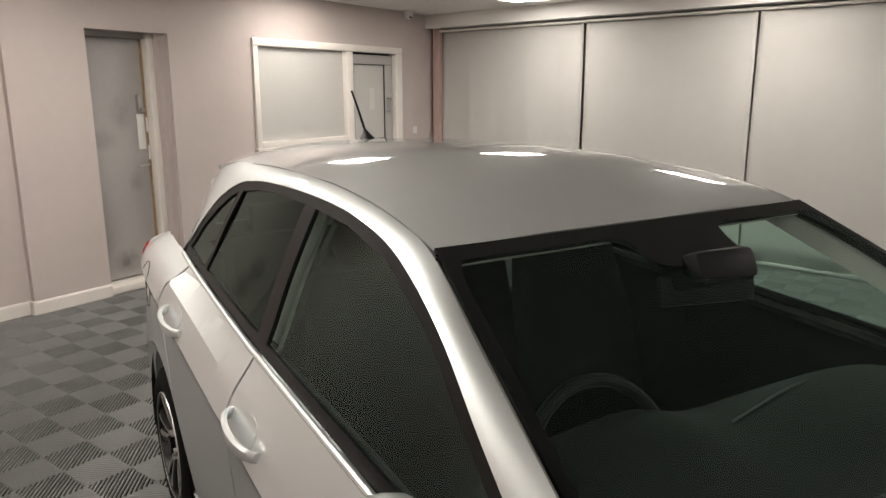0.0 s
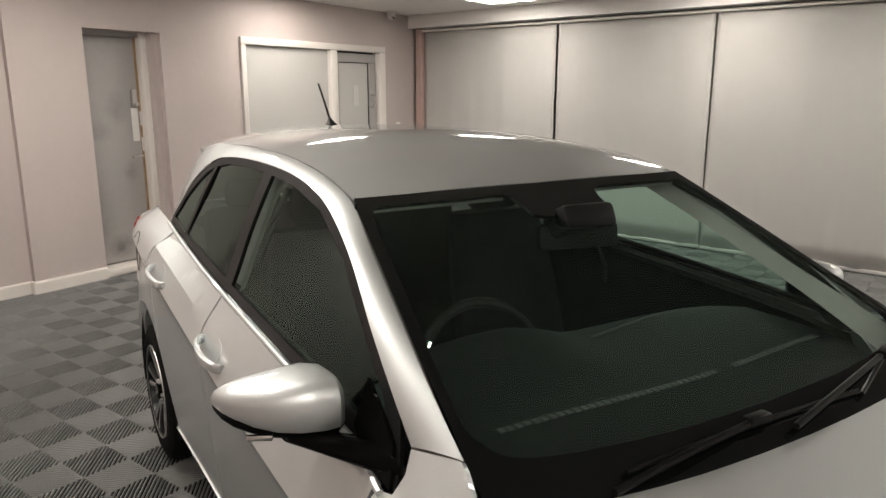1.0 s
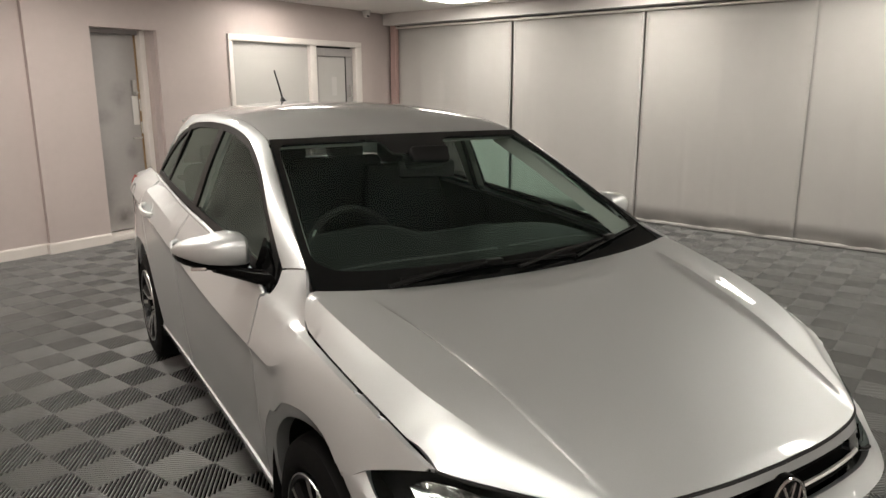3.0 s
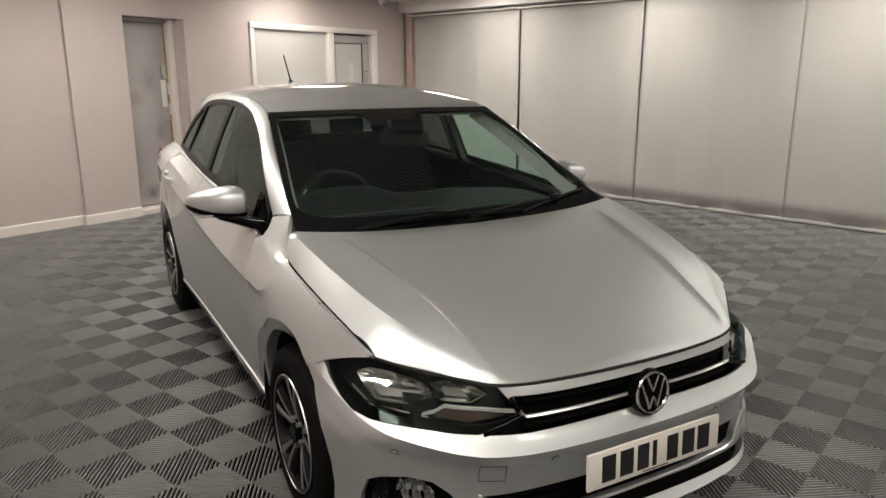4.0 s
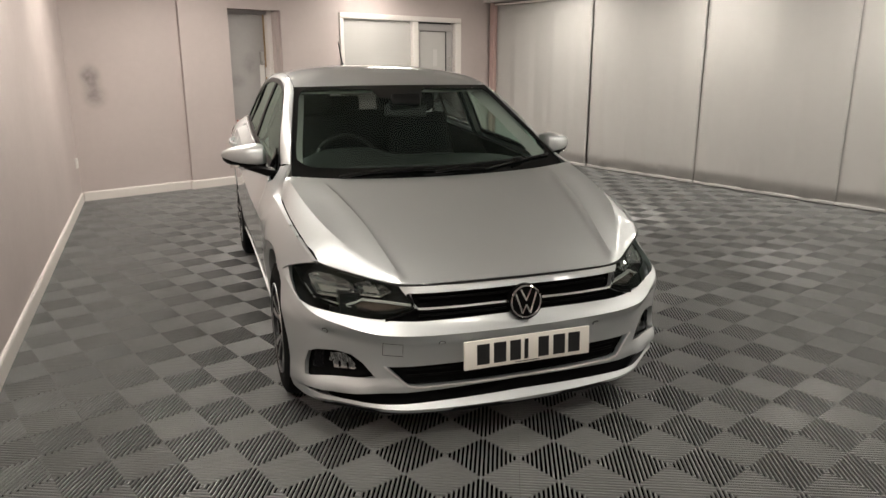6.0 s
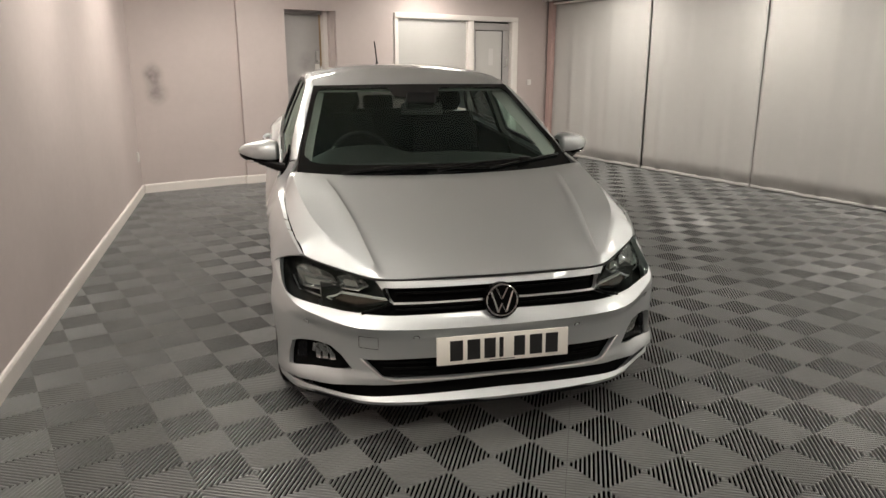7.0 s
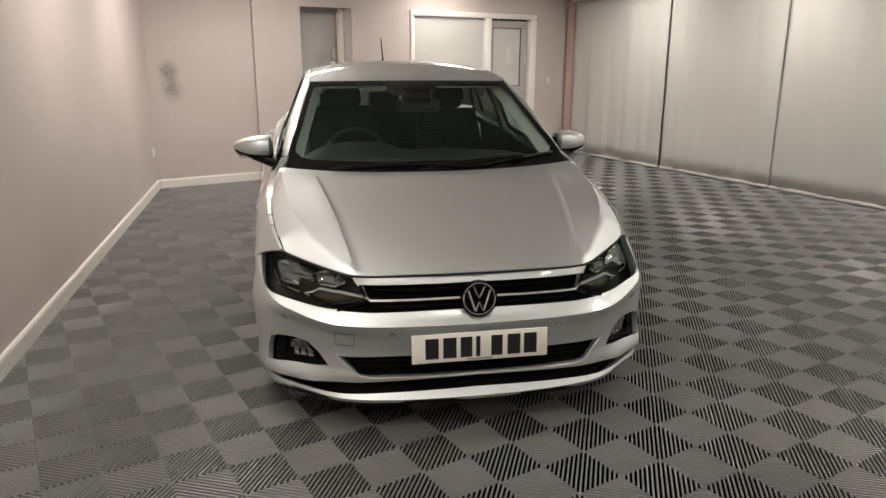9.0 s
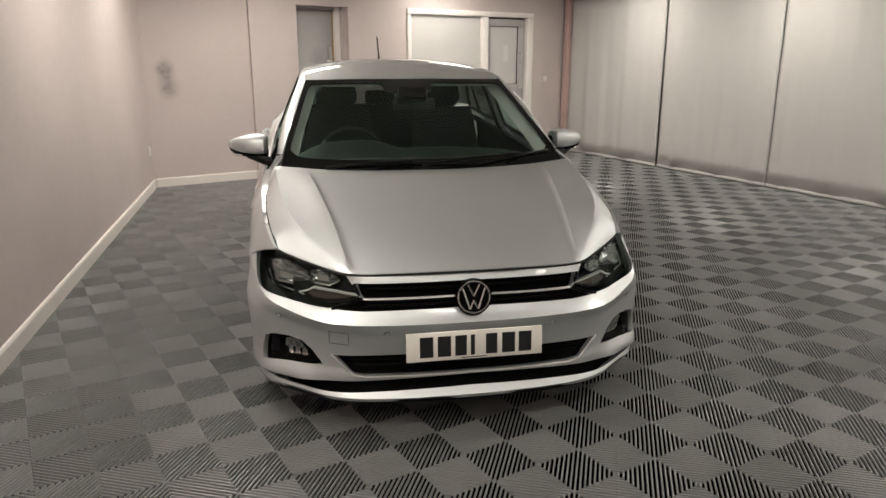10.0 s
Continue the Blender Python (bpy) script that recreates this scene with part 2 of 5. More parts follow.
def skin(outer, where, out, holes=(), lines=(), step=0.03, depth=0.012, hard=()):
    """A sheet cut to a flat outline with holes, laid on the surface where(a, b), its rim turned inwards by depth. out: a way that it faces. hard: lines folded sharply."""
    from mathutils.geometry import delaunay_2d_cdt
    loops = [dense(outer, step)] + [dense(h, step) for h in holes]
    pts, edges = [], []
    for lp in loops:
        k = len(pts)
        pts += lp
        edges += [(k + i, k + (i + 1) % len(lp)) for i in range(len(lp))]
    for ln in list(lines) + list(hard):
        d = [q for q in dense(ln, step, False)]
        k = len(pts)
        pts += d
        edges += [(k + i, k + i + 1) for i in range(len(d) - 1)]
    ring = np.array(pts)
    a0, a1 = np.array(loops[0]).min(0), np.array(loops[0]).max(0)
    row = 0
    b = a0[1] + step / 2
    while b < a1[1]:
        a = a0[0] + (step / 2 if row % 2 else step)
        while a < a1[0]:
            if inside(loops[0], (a, b)) and not any(inside(h, (a, b)) for h in loops[1:]) and ((ring - (a, b)) ** 2).sum(1).min() > (0.55 * step) ** 2:
                pts.append((a, b))
            a += step
        b += step * 0.87
        row += 1
    vs, _, fs, *_ = delaunay_2d_cdt([Vector(p) for p in pts], edges, [], 0, 1e-6)
    bm = bmesh.new()
    bv = [bm.verts.new(where(v.x, v.y)) for v in vs]
    for f in fs:
        c = sum((vs[i] for i in f), Vector((0, 0))) / 3
        if inside(loops[0], c) and not any(inside(h, c) for h in loops[1:]):
            try:
                bm.faces.new([bv[i] for i in f])
            except ValueError:
                pass
    flat = {v: p for v, p in zip(bv, vs)}
    for ln in hard:
        a = np.array(ln, float)
        d = a[1:] - a[:-1]
        near_line = set()
        for v, p in flat.items():
            t = np.clip(((np.array(p) - a[:-1]) * d).sum(1) / (d * d).sum(1), 0, 1)
            if np.sqrt(((a[:-1] + d * t[:, None] - np.array(p)) ** 2).sum(1)).min() < 2e-4:
                near_line.add(v)
        for e in bm.edges:
            if e.verts[0] in near_line and e.verts[1] in near_line:
                e.smooth = False
    for v in [v for v in bm.verts if not v.link_faces]:
        bm.verts.remove(v)
    bm.normal_update()
    if sum((f.normal * f.calc_area() for f in bm.faces), Vector()).dot(Vector(out)) < 0:
        for f in bm.faces:
            f.normal_flip()
    bm.normal_update()
    bm.verts.layers.int.new("keep")
    if depth:
        rim = [e for e in bm.edges if len(e.link_faces) == 1]
        twin = {}
        for e in rim:
            for v in e.verts:
                if v not in twin:
                    twin[v] = bm.verts.new(v.co - v.normal * depth)
        for e in rim:
            a, b2 = e.verts
            lp = e.link_faces[0]
            order = [l.vert for l in lp.loops]
            i = order.index(a)
            if order[(i + 1) % len(order)] == b2:
                bm.faces.new((b2, a, twin[a], twin[b2]))
            else:
                bm.faces.new((a, b2, twin[b2], twin[a]))
            e.smooth = False
    return bm


def loft(rows, closed=False, cap=False):
    bm = bmesh.new()
    g = [[bm.verts.new(p) for p in r] for r in rows]
    for r, s in zip(g, g[1:]):
        n = len(r)
        for i in range(n if closed else n - 1):
            q = (r[i], r[(i + 1) % n], s[(i + 1) % n], s[i])
            if len({v.co.to_tuple(6) for v in q}) == 4:
                bm.faces.new(q)
    if cap:
        bm.faces.new(g[0])
        bm.faces.new(g[-1])
    bmesh.ops.remove_doubles(bm, verts=bm.verts, dist=1e-5)
    return bm


def tube(path, r, seg=10, taper=None):
    """A round bar along a path."""
    rows, n = [], len(path)
    for i, p in enumerate(path):
        p = Vector(p)
        d = (Vector(path[min(i + 1, n - 1)]) - Vector(path[max(i - 1, 0)])).normalized()
        a = d.cross(Vector((0.02, 0.05, 1)) if abs(d.z) < 0.9 else Vector((1, 0, 0))).normalized()
        b = d.cross(a)
        k = r if taper is None else r + (taper - r) * i / (n - 1)
        rows.append([p + k * (a * math.cos(2 * math.pi * j / seg) + b * math.sin(2 * math.pi * j / seg)) for j in range(seg)])
    return loft(rows, True, True)


# ---- the room ----
CEIL = 2.50
BACK = pose(-0.275, 5.83, 0, 0, 0, 27)      # x along the back wall, y into it
SIDE = pose(4.60, 7.27, 0, 0, 0, -70)       # x along the blinds, y behind them
LEFT = pose(-1.390, 5.355, 0, 0, 0, -84.0)  # x along the left wall towards the camera, y into the room
REAR = pose(-1.390, 5.355, 0, 0, 0, 25.0)   # short wall beside the pier


def slab(name, m, cells, label, mat=None, thick=0.2):
    """A wall of upright blocks (x0, x1, z0, z1), set behind its face."""
    bm = bmesh.new()
    for x0, x1, z0, z1 in cells:
        box(bm, x0, x1, 0, thick, z0, z1)
    ob = mesh_object(name, bm, mat or M_WALL, smooth=False)
    ob.matrix_basis = m
    return tagged(ob, label, "wall", kind="structure")


def on(m, name, bm, mat, label, category, kind="", group="", smooth=False):
    ob = mesh_object(name, bm, mat, smooth=smooth)
    ob.matrix_basis = m
    return tagged(ob, label, category, group, kind)


D0, D1, DT = 0.595, 1.300, 2.065
W0, W1, WT, WB, WM = 2.17, 4.40, 2.085, 1.07, 3.405
slab("wall_back", BACK, [(0, D0, 0, CEIL), (D0, D1, DT, CEIL), (D1, W0, 0, CEIL), (W0, W1, WT, CEIL), (W0, WM, 0, WB), (W1, 4.62, 0, CEIL)], "grey painted back wall with two doors", thick=0.32)
slab("wall_corner", BACK @ pose(0, 0.05, 0), [(4.62, 5.6, 0, CEIL)], "grey painted wall beside the blinds")
slab("pier", BACK @ pose(0, -0.008, 0), [(0, D0, 0, CEIL)], "grey painted pier beside the door", thick=0.0075)
slab("wall_short", REAR, [(-0.2, 1.25, 0, CEIL)], "grey painted short wall with two dark smudges", M_SMUDGE)
slab("wall_left", LEFT @ pose(0, 0, 0, 0, 0, 180) @ pose(-12.8, 0, 0), [(0, 12.8, 0, CEIL)], "grey painted side wall lit by ceiling panels")
slab("wall_window_side", SIDE @ pose(0, 0.28, 0), [(-1.3, 12.8, 0, CEIL)], "plain wall behind the blinds")
slab("wall_behind", pose(10.5, -6.6, 0, 0, 0, 180), [(0, 13, 0, CEIL)], "plain wall closing the showroom")
bm = bmesh.new()
box(bm, -4, 11.5, -7.2, 10.5, CEIL, CEIL + 0.12)
tagged(mesh_object("ceiling", bm, M_CEIL, smooth=False), "pale grey plaster ceiling", "ceiling", kind="structure")
# base below the ribs; its black stands in for shade in the gaps
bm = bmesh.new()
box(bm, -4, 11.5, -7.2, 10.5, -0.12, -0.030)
tagged(mesh_object("floor", bm, M_UNDER, smooth=False), "floor base under ribbed tiles, black for the shade in their gaps", "floor", kind="structure")
on(SIDE, "bulkhead", boxed(-1.2, 12.8, -0.16, 0.279, 2.345, CEIL - 0.001), M_CEIL, "pale bulkhead beam above the blinds", "beam", "structure")
on(SIDE, "trim_rail", boxed(-0.88, 12.7, -0.035, 0.02, 2.30, 2.325, bevel=0.004), M_WHITE, "slim pale head rail over the blinds", "rail", "structure")


def skirting(m, x0, x1, label="white gloss painted skirting board"):
    bm = bmesh.new()
    prof = [(0, 0), (-0.018, 0), (-0.018, 0.085), (-0.012, 0.098), (0, 0.1)]
    a, b = [bm.verts.new((x0, y, z)) for y, z in prof], [bm.verts.new((x1, y, z)) for y, z in prof]
    for i in range(5):
        bm.faces.new((a[i], a[(i + 1) % 5], b[(i + 1) % 5], b[i]))
    bm.faces.new(a), bm.faces.new(b[::-1])
    return on(m, "baseboard", bm, M_WHITE, label, "skirting board", "structure")


skirting(BACK @ pose(0, -0.008, 0), 0.0, D0)
skirting(BACK, D1, WM - 0.03)
skirting(REAR, 0.02, 1.19)
skirting(BACK @ pose(0, 0.09, 0, 0, 0, -90), 0, 0.116)
skirting(LEFT @ pose(0, 0, 0, 0, 0, 180) @ pose(-12.5, 0, 0), 0, 12.48)

# door in its recess, standing slightly open from its frame
door = thing("door_1", (0, 0, 0), "grey painted flush door with keypad lock", "door", kind="structure")
door.matrix_basis = BACK
part("door_leaf", boxed(D0 + 0.02, 1.16, 0.20, 0.245, 0.066, DT - 0.045, bevel=0.003), M_LEAF, door)
part("door_edge", boxed(1.1602, 1.178, 0.196, 0.245, 0.066, DT - 0.045), M_WOOD, door, "bare wood door edge")
part("door_frame", boxed(1.183, 1.240, 0.12, 0.26, 0.0, DT - 0.002, bevel=0.004), M_WHITE, door, "white painted door post")
part("door_head", boxed(D0, 1.30, 0.16, 0.26, DT - 0.042, DT - 0.001), M_DOOR, door)
part("door_back", boxed(D0, 1.30, 0.262, 0.30, 0.0, DT), M_DARK, door)
part("threshold", boxed(D0 + 0.002, 1.182, 0.0, 0.255, 0.0, 0.055, bevel=0.006), M_WHITE, door, "pale worn raised threshold")
part("cheek", boxed(1.241, 1.2995, 0.05, 0.262, 0.0, DT - 0.001), M_WALL, door)
k = part("keypad_lock", boxed(1.088, 1.135, 0.165, 0.199, 1.43, 1.58, bevel=0.008), M_STEEL, door, "steel keypad lock")
bm = bmesh.new()
cyl(bm, 0.016, 0.03, pose(1.111, 0.15, 1.455, 90, 0, 0))
part("knob", bm, M_STEEL, k)
part("push_plate", boxed(1.08, 1.145, 0.192, 0.199, 1.13, 1.42, bevel=0.002), M_PLAST, door, "pale push plate")
h = part("lever_handle", tube([(1.13, 0.2, 1.0), (1.13, 0.15, 1.0), (1.115, 0.135, 1.0), (1.025, 0.135, 0.995)], 0.009), M_STEEL, door, "steel lever handle")
for z in (1.33, 1.10):
    part("strike_plate", boxed(1.1615, 1.1785, 0.193, 0.247, z - 0.06, z + 0.06), M_PLAST, door)

# frosted window and glazed door
win = thing("window_1", (0, 0, 0), "white framed frosted window beside a glazed door", "window", kind="structure")
win.matrix_basis = BACK
for a in ((W0, W1, WT - 0.07, WT), (W0, W0 + 0.06, WB, WT - 0.0705), (W0 + 0.0605, WM + 0.024, WB, WB + 0.055), (WM + 0.025, WM + 0.135, 0.0, WT - 0.0705), (W1 - 0.12, W1, 0.0, WT - 0.0705)):
    part("frame", boxed(a[0], a[1], -0.025, 0.08, a[2], a[3], bevel=0.006), M_WHITE, win)
part("sill", boxed(W0 - 0.02, WM - 0.002, -0.05, 0.02, WB - 0.03, WB - 0.0005, bevel=0.006), M_WHITE, win)
part("pane", boxed(W0 + 0.06, WM + 0.03, 0.03, 0.04, WB + 0.05, WT - 0.07), M_FROST, win, "frosted pane")
# black sheet that paints the shadow in the gap round the door leaf
part("shade_backing", boxed(W0 + 0.005, W1 - 0.005, 0.09, 0.3, 0.002, WT - 0.005), M_DARK, win)
G0, G1 = 3.558, 4.272
door2 = thing("door_2", (0, 0, 0), "pale grey glazed door with pull handle", "door", kind="structure")
door2.matrix_basis = BACK
for a in ((G0, G1, 1.892, WT - 0.092), (G0, G0 + 0.06, 0.02, 1.8915), (G1 - 0.125, G1, 0.02, 1.8915), (G0 + 0.0605, G1 - 0.1255, 0.02, 1.06)):
    part("rail", boxed(a[0], a[1], 0.035, 0.08, a[2], a[3], bevel=0.004), M_DOOR, door2)
part("pane", boxed(G0 + 0.058, G1 - 0.123, 0.055, 0.065, 1.058, 1.895), M_FROST, door2, "frosted glass door pane")
for a in ((G0 + 0.06, G1 - 0.125, 1.884, 1.892), (G0 + 0.06, G0 + 0.067, 1.068, 1.8838), (G1 - 0.132, G1 - 0.125, 1.068, 1.8838), (G0 + 0.06, G1 - 0.125, 1.06, 1.0678)):
    part("gasket", boxed(a[0] + 0.0003, a[1] - 0.0003, 0.042, 0.0548, a[2] + 0.0003, a[3] - 0.0003), M_TRIM, door2, "dark glazing gasket", smooth=False)
part("notice", boxed(3.88, 3.97, 0.0515, 0.0545, 1.39, 1.63), M_BAR, door2, "pale paper notice")
part("pull_handle", tube([(4.185, 0.04, 1.37), (4.185, -0.02, 1.38), (4.185, -0.02, 1.51), (4.185, 0.04, 1.52)], 0.013), M_STEEL, door2, "steel pull handle")
part("lever_handle", tube([(4.22, 0.04, 1.0), (4.22, -0.02, 1.0), (4.12, -0.02, 1.0)], 0.009), M_STEEL, door2, "steel lever handle")

# pipe casing in the corner, switch, camera, socket
on(BACK, "pipe_casing", boxed(5.05, 5.17, -0.09, -0.001, 0.0, 2.344, bevel=0.006), M_PINK, "pinkish painted corner pipe casing", "pipe casing", "structure")
sw = on(BACK @ pose(0, 0.05, 0), "light_switch", boxed(4.675, 4.76, -0.012, -0.0005, 1.085, 1.17, bevel=0.004), M_PLAST, "white plastic light switch on the wall", "switch")
bm = boxed(4.70, 4.735, -0.0155, -0.0125, 1.105, 1.15, bevel=0.001)
part("rocker", bm, M_PLAST, sw)
so = on(LEFT, "wall_socket", boxed(0.18, 0.25, 0.0005, 0.02, 0.39, 0.49, bevel=0.004), M_PLAST, "white plastic socket low on the wall", "socket")
part("rocker", boxed(0.20, 0.23, 0.0205, 0.024, 0.42, 0.46, bevel=0.001), M_PLAST, so)
on(BACK, "blind_cleat", boxed(5.165, 5.185, -0.115, -0.0905, 1.37, 1.50, bevel=0.004), M_PLAST, "small white cord cleat on the casing", "cleat")
cctv = thing("security_camera", (0, 0, 0), "white dome security camera under the ceiling", "camera")
cctv.matrix_basis = BACK @ pose(4.43, -0.10, CEIL)
bm = bmesh.new()
cyl(bm, 0.055, 0.025, pose(0, 0, -0.0135), 28)
part("base", bm, M_PLAST, cctv)
bm = bmesh.new()
prof = [(0.05, -0.0265), (0.05, -0.05), (0.044, -0.07), (0.030, -0.088), (0.012, -0.095), (0.0005, -0.096)]
bm = loft([[(r * math.cos(a * math.pi / 12), r * math.sin(a * math.pi / 12), z) for a in range(24)] for r, z in prof], True)
part("dome", bm, M_PLAST, cctv)
bm = bmesh.new()
cyl(bm, 0.020, 0.012, pose(-0.008, -0.036, -0.068, 60, 0, 0), 18)
part("lens", bm, M_GLOSSK, cctv, "black camera lens")

# blinds
JOINTS = [-0.86, 1.172, 2.947, 4.668, 6.44, 8.19, 9.94, 11.69]
for i, (a, b) in enumerate(zip(JOINTS, JOINTS[1:])):
    rows = []
    ph = 1.7 * i
    lo, hi, back = (0.014 if i < 3 else -0.02), (0.012 if i < 2 else 0.0), (0.014 if i > 2 else 0.0)
    lean = 0.012 * math.sin(ph) if i < 2 else 0.0
    for r in range(14):
        z = 0.038 + (2.299 - 0.038) * r / 13
        sag = 1 - r / 13
        rows.append([(a + lo + (b - a - lo - hi) * c / 40 + lean * sag, 0.03 + back - 0.012 * sag + (0.014 * math.sin(ph + c * 0.42) + 0.008 * math.sin(2 * ph + c * 1.1 + 0.15 * r) + 0.004 * math.sin(3.1 * ph + c * 1.9)) * (0.35 + 0.65 * sag) * min(1, c / 6, (40 - c) / 6), z) for c in range(41)])
    bm = loft(rows)
    bl = thing("roller_blind", (0, 0, 0), "grey fabric roller blind pulled down to the floor", "blind", "row of blinds")
    bl.matrix_basis = SIDE
    fabric = part("fabric", bm, M_BLIND, bl)
    fabric.modifiers.new("thick", "SOLIDIFY").thickness = 0.003
    part("bottom_bar", boxed(a + max(lo, 0.001) + lean, b - hi - 0.001 + lean, 0.002 + back, 0.032 + back, 0.008, 0.040, bevel=0.006), M_BAR, bl, "pale bottom bar")

# ceiling light panels, some of them unseen and added for fill
LIGHTS = []
e2 = Vector((math.sin(radians(20)), -math.cos(radians(20))))
for j in range(6):
    LIGHTS.append(Vector((4.15, 6.05)) + e2 * 2.15 * j)
# (0.35, 4.75) and those here below y -0.5 are unseen, added to brighten
LIGHTS += [Vector(p) for p in ((2.34, 6.37), (0.35, 4.75), (-0.45, 3.75), (-0.22, 1.85), (-0.15, -0.90), (3.85, -0.45), (1.75, -2.75), (-0.05, -2.75), (4.6, -3.9))]
for p in LIGHTS:
    lt = thing("ceiling_light", (p.x, p.y, CEIL), "square white LED ceiling panel, some added as unseen fill", "ceiling light", "ceiling panels", rz=22)
    bm = bmesh.new()
    for a in ((-0.3, 0.3, -0.3, -0.28), (-0.3, 0.3, 0.28, 0.3), (-0.3, -0.28, -0.2795, 0.2795), (0.28, 0.3, -0.2795, 0.2795)):
        box(bm, a[0], a[1], a[2], a[3], -0.012, -0.0005)
    part("frame", bm, M_PLAST, lt, smooth=False)
    part("diffuser", boxed(-0.2795, 0.2795, -0.2795, 0.2795, -0.008, -0.001), M_PANEL, lt, "glowing white diffuser", smooth=False)

# ---- the car: x across (its right is negative), y towards its tail, z up ----
car = thing("car", (1.243, -0.008, 0), "silver five-door hatchback parked on ribbed floor tiles", "car", rz=3.17)
WF, WR, HUB = 0.165, 2.72, 0.305   # axles and hub height

SY = [-0.25, -0.1, 0.1, 0.3, 0.4, 0.6, 0.8, 1.2, 1.72, 2.3, 2.7, 3.0, 3.35]
G_Z0 = Soft(SY, [.79, .795, .80, .80, .795, .79, .785, .785, .785, .79, .79, .77, .70])
G_Z1 = Soft(SY, [.84, .845, .845, .84, .832, .824, .821, .821, .822, .83, .845, .83, .76])
G_Z2 = Soft(SY, [.845, .86, .865, .867, .866, .856, .852, .850, .852, .858, .864, .85, .785])
G_C1Z = Soft(SY, [.62, .66, .705, .745, .752, .757, .763, .785, .836, .893, .928, .94, .95])
G_C1X = Soft(SY, [.83, .852, .864, .868, .869, .871, .873, .875, .875, .872, .862, .84, .775])
G_DZ = Soft(SY, [.028, .028, .028, .028, .030, .040, .052, .065, .075, .08, .075, .06, .05])
G_DX = Soft(SY, [.010, .010, .010, .010, .011, .017, .026, .034, .038, .040, .037, .03, .028])
G_BZ = Soft([-.273, -.2, -.123, -.027, .084, .193, .274, .333, .38, .42, .6, .8, 1.2, 1.72, 2.3, 2.7, 3.0, 3.35], [.720, .750, .777, .800, .823, .841, .853, .863, .880, .898, .915, .935, .965, .997, 1.033, 1.062, 1.08, 1.06], .02)
G_BX = Soft([-.273, -.2, -.123, -.027, .084, .193, .274, .333, .38, .42, .6, .8, 1.2, 1.72, 2.3, 2.7, 3.0, 3.35], [.717, .738, .753, .765, .774, .778, .779, .776, .773, .771, .776, .778, .778, .775, .757, .737, .705, .62], .02)


SK = [-.27, -.148, -.05, .044, .18, .32, .4, .583, .7, .8, .9, 1.2, 1.72, 2.3, 2.7, 3.0, 3.35]
G_KZ = Soft(SK, [.721, .770, .796, .815, .837, .856, .865, .881, .896, .911, .926, .945, .977, 1.013, 1.042, 1.06, 1.04], .03)
G_KX = Soft(SK, [.728, .763, .778, .787, .795, .801, .804, .808, .803, .797, .791, .790, .787, .769, .749, .717, .632], .03)
G_N = Soft([-.28, -.21, -.165, -.125, -.05, .1, .2, .3, .42], [.80, .86, .98, 1.2, 1.9, 2.5, 3.2, 4.1, 4.6], .02)
Z_W = 0.56


def wing_curve(y, u):
    """Across and up of the front wing's rounded face, u from its foot (0) to its top crease (1)."""
    n, v = G_N(y), 1 - (1 - u) ** 1.5
    kx, kz, x0 = G_KX(y), G_KZ(y), G_Z2(y)
    return kx + (x0 - kx) * (1 - v ** n), Z_W + (kz - Z_W) * v


def wing_u(y, v, axis=1):
    lo, hi = 0.0, 1.0
    for _ in range(26):
        m = (lo + hi) / 2
        q = wing_curve(y, m)[axis]
        lo, hi = (m, hi) if (q < v) == (axis == 1) else (lo, m)
    return lo


def band(y, z):
    """Half the car's width below the top crease, with the hollow band of the doors."""
    c1, x1 = G_C1Z(y), G_C1X(y)
    c2, x2 = c1 + G_DZ(y), x1 - G_DX(y)
    kz, kx = G_KZ(y), G_KX(y)
    if z <= c1:
        return Smooth([.19, .30, .55, c1 - .03, c1], [G_Z0(y), G_Z1(y), G_Z2(y) - .003, x1 - .009, x1])(z)
    if z <= c2:
        return x1 + (x2 - x1) * (z - c1) / (c2 - c1)
    return x2 + (kx - x2) * (z - c2) / (kz - c2)


def ease(v, a, b):
    t = max(0, min(1, (v - a) / (b - a)))
    return t * t * (3 - 2 * t)


def side(y, z):
    """Half the car's width at a place of its flank."""
    bz, bx, kz, kx = G_BZ(y), G_BX(y), G_KZ(y), G_KX(y)
    if z <= kz:
        w = ease(y, .28, .43)
        v = band(y, z) if w > 0 else 0
        if w < 1:
            low = wing_curve(y, wing_u(y, z))[0] if z > Z_W else Smooth([.19, .30, .50, Z_W], [G_Z0(y), G_Z1(y), G_Z2(y) - .001, G_Z2(y)])(z)
            v = v * w + low * (1 - w)
        return v
    up = .085 + .05 * max(0, min(1, (.75 - y) / .2)) - .075 * (1 - ease(y, .36, .50))
    k0, k1 = min(kz, bz - .012), (kx if kz < bz - .012 else bx + .02)
    return Smooth([k0, bz, bz + .2, 1.45], [k1, bx, bx - up, bx - up - .5 * (1.25 - bz)])(z)


def wing_rise(y):
    return max(.029, G_BZ(y) - G_KZ(y))


def wing_at(y, b):
    """A place of the front wing: b is the height up to the top crease and runs on evenly over the strip to the bonnet."""
    kz, kx, bz, bx, r = G_KZ(y), G_KX(y), G_BZ(y), G_BX(y), wing_rise(y)
    if b > kz + r:
        return side(y, bz + b - kz - r), bz + b - kz - r
    if b > kz:
        t, w = (b - kz) / r, ease(y, .30, .40)
        z = kz + (bz - kz) * t
        x = kx + (bx - kx) * t
        return (x * (1 - w) + side(y, z) * w if w > 0 else x), z
    w = ease(y, .28, .43)
    if b <= Z_W or w >= 1:
        return side(y, b), b
    x, z = wing_curve(y, (b - Z_W) / (kz - Z_W))
    return x * (1 - w) + band(y, b) * w, z * (1 - w) + b * w


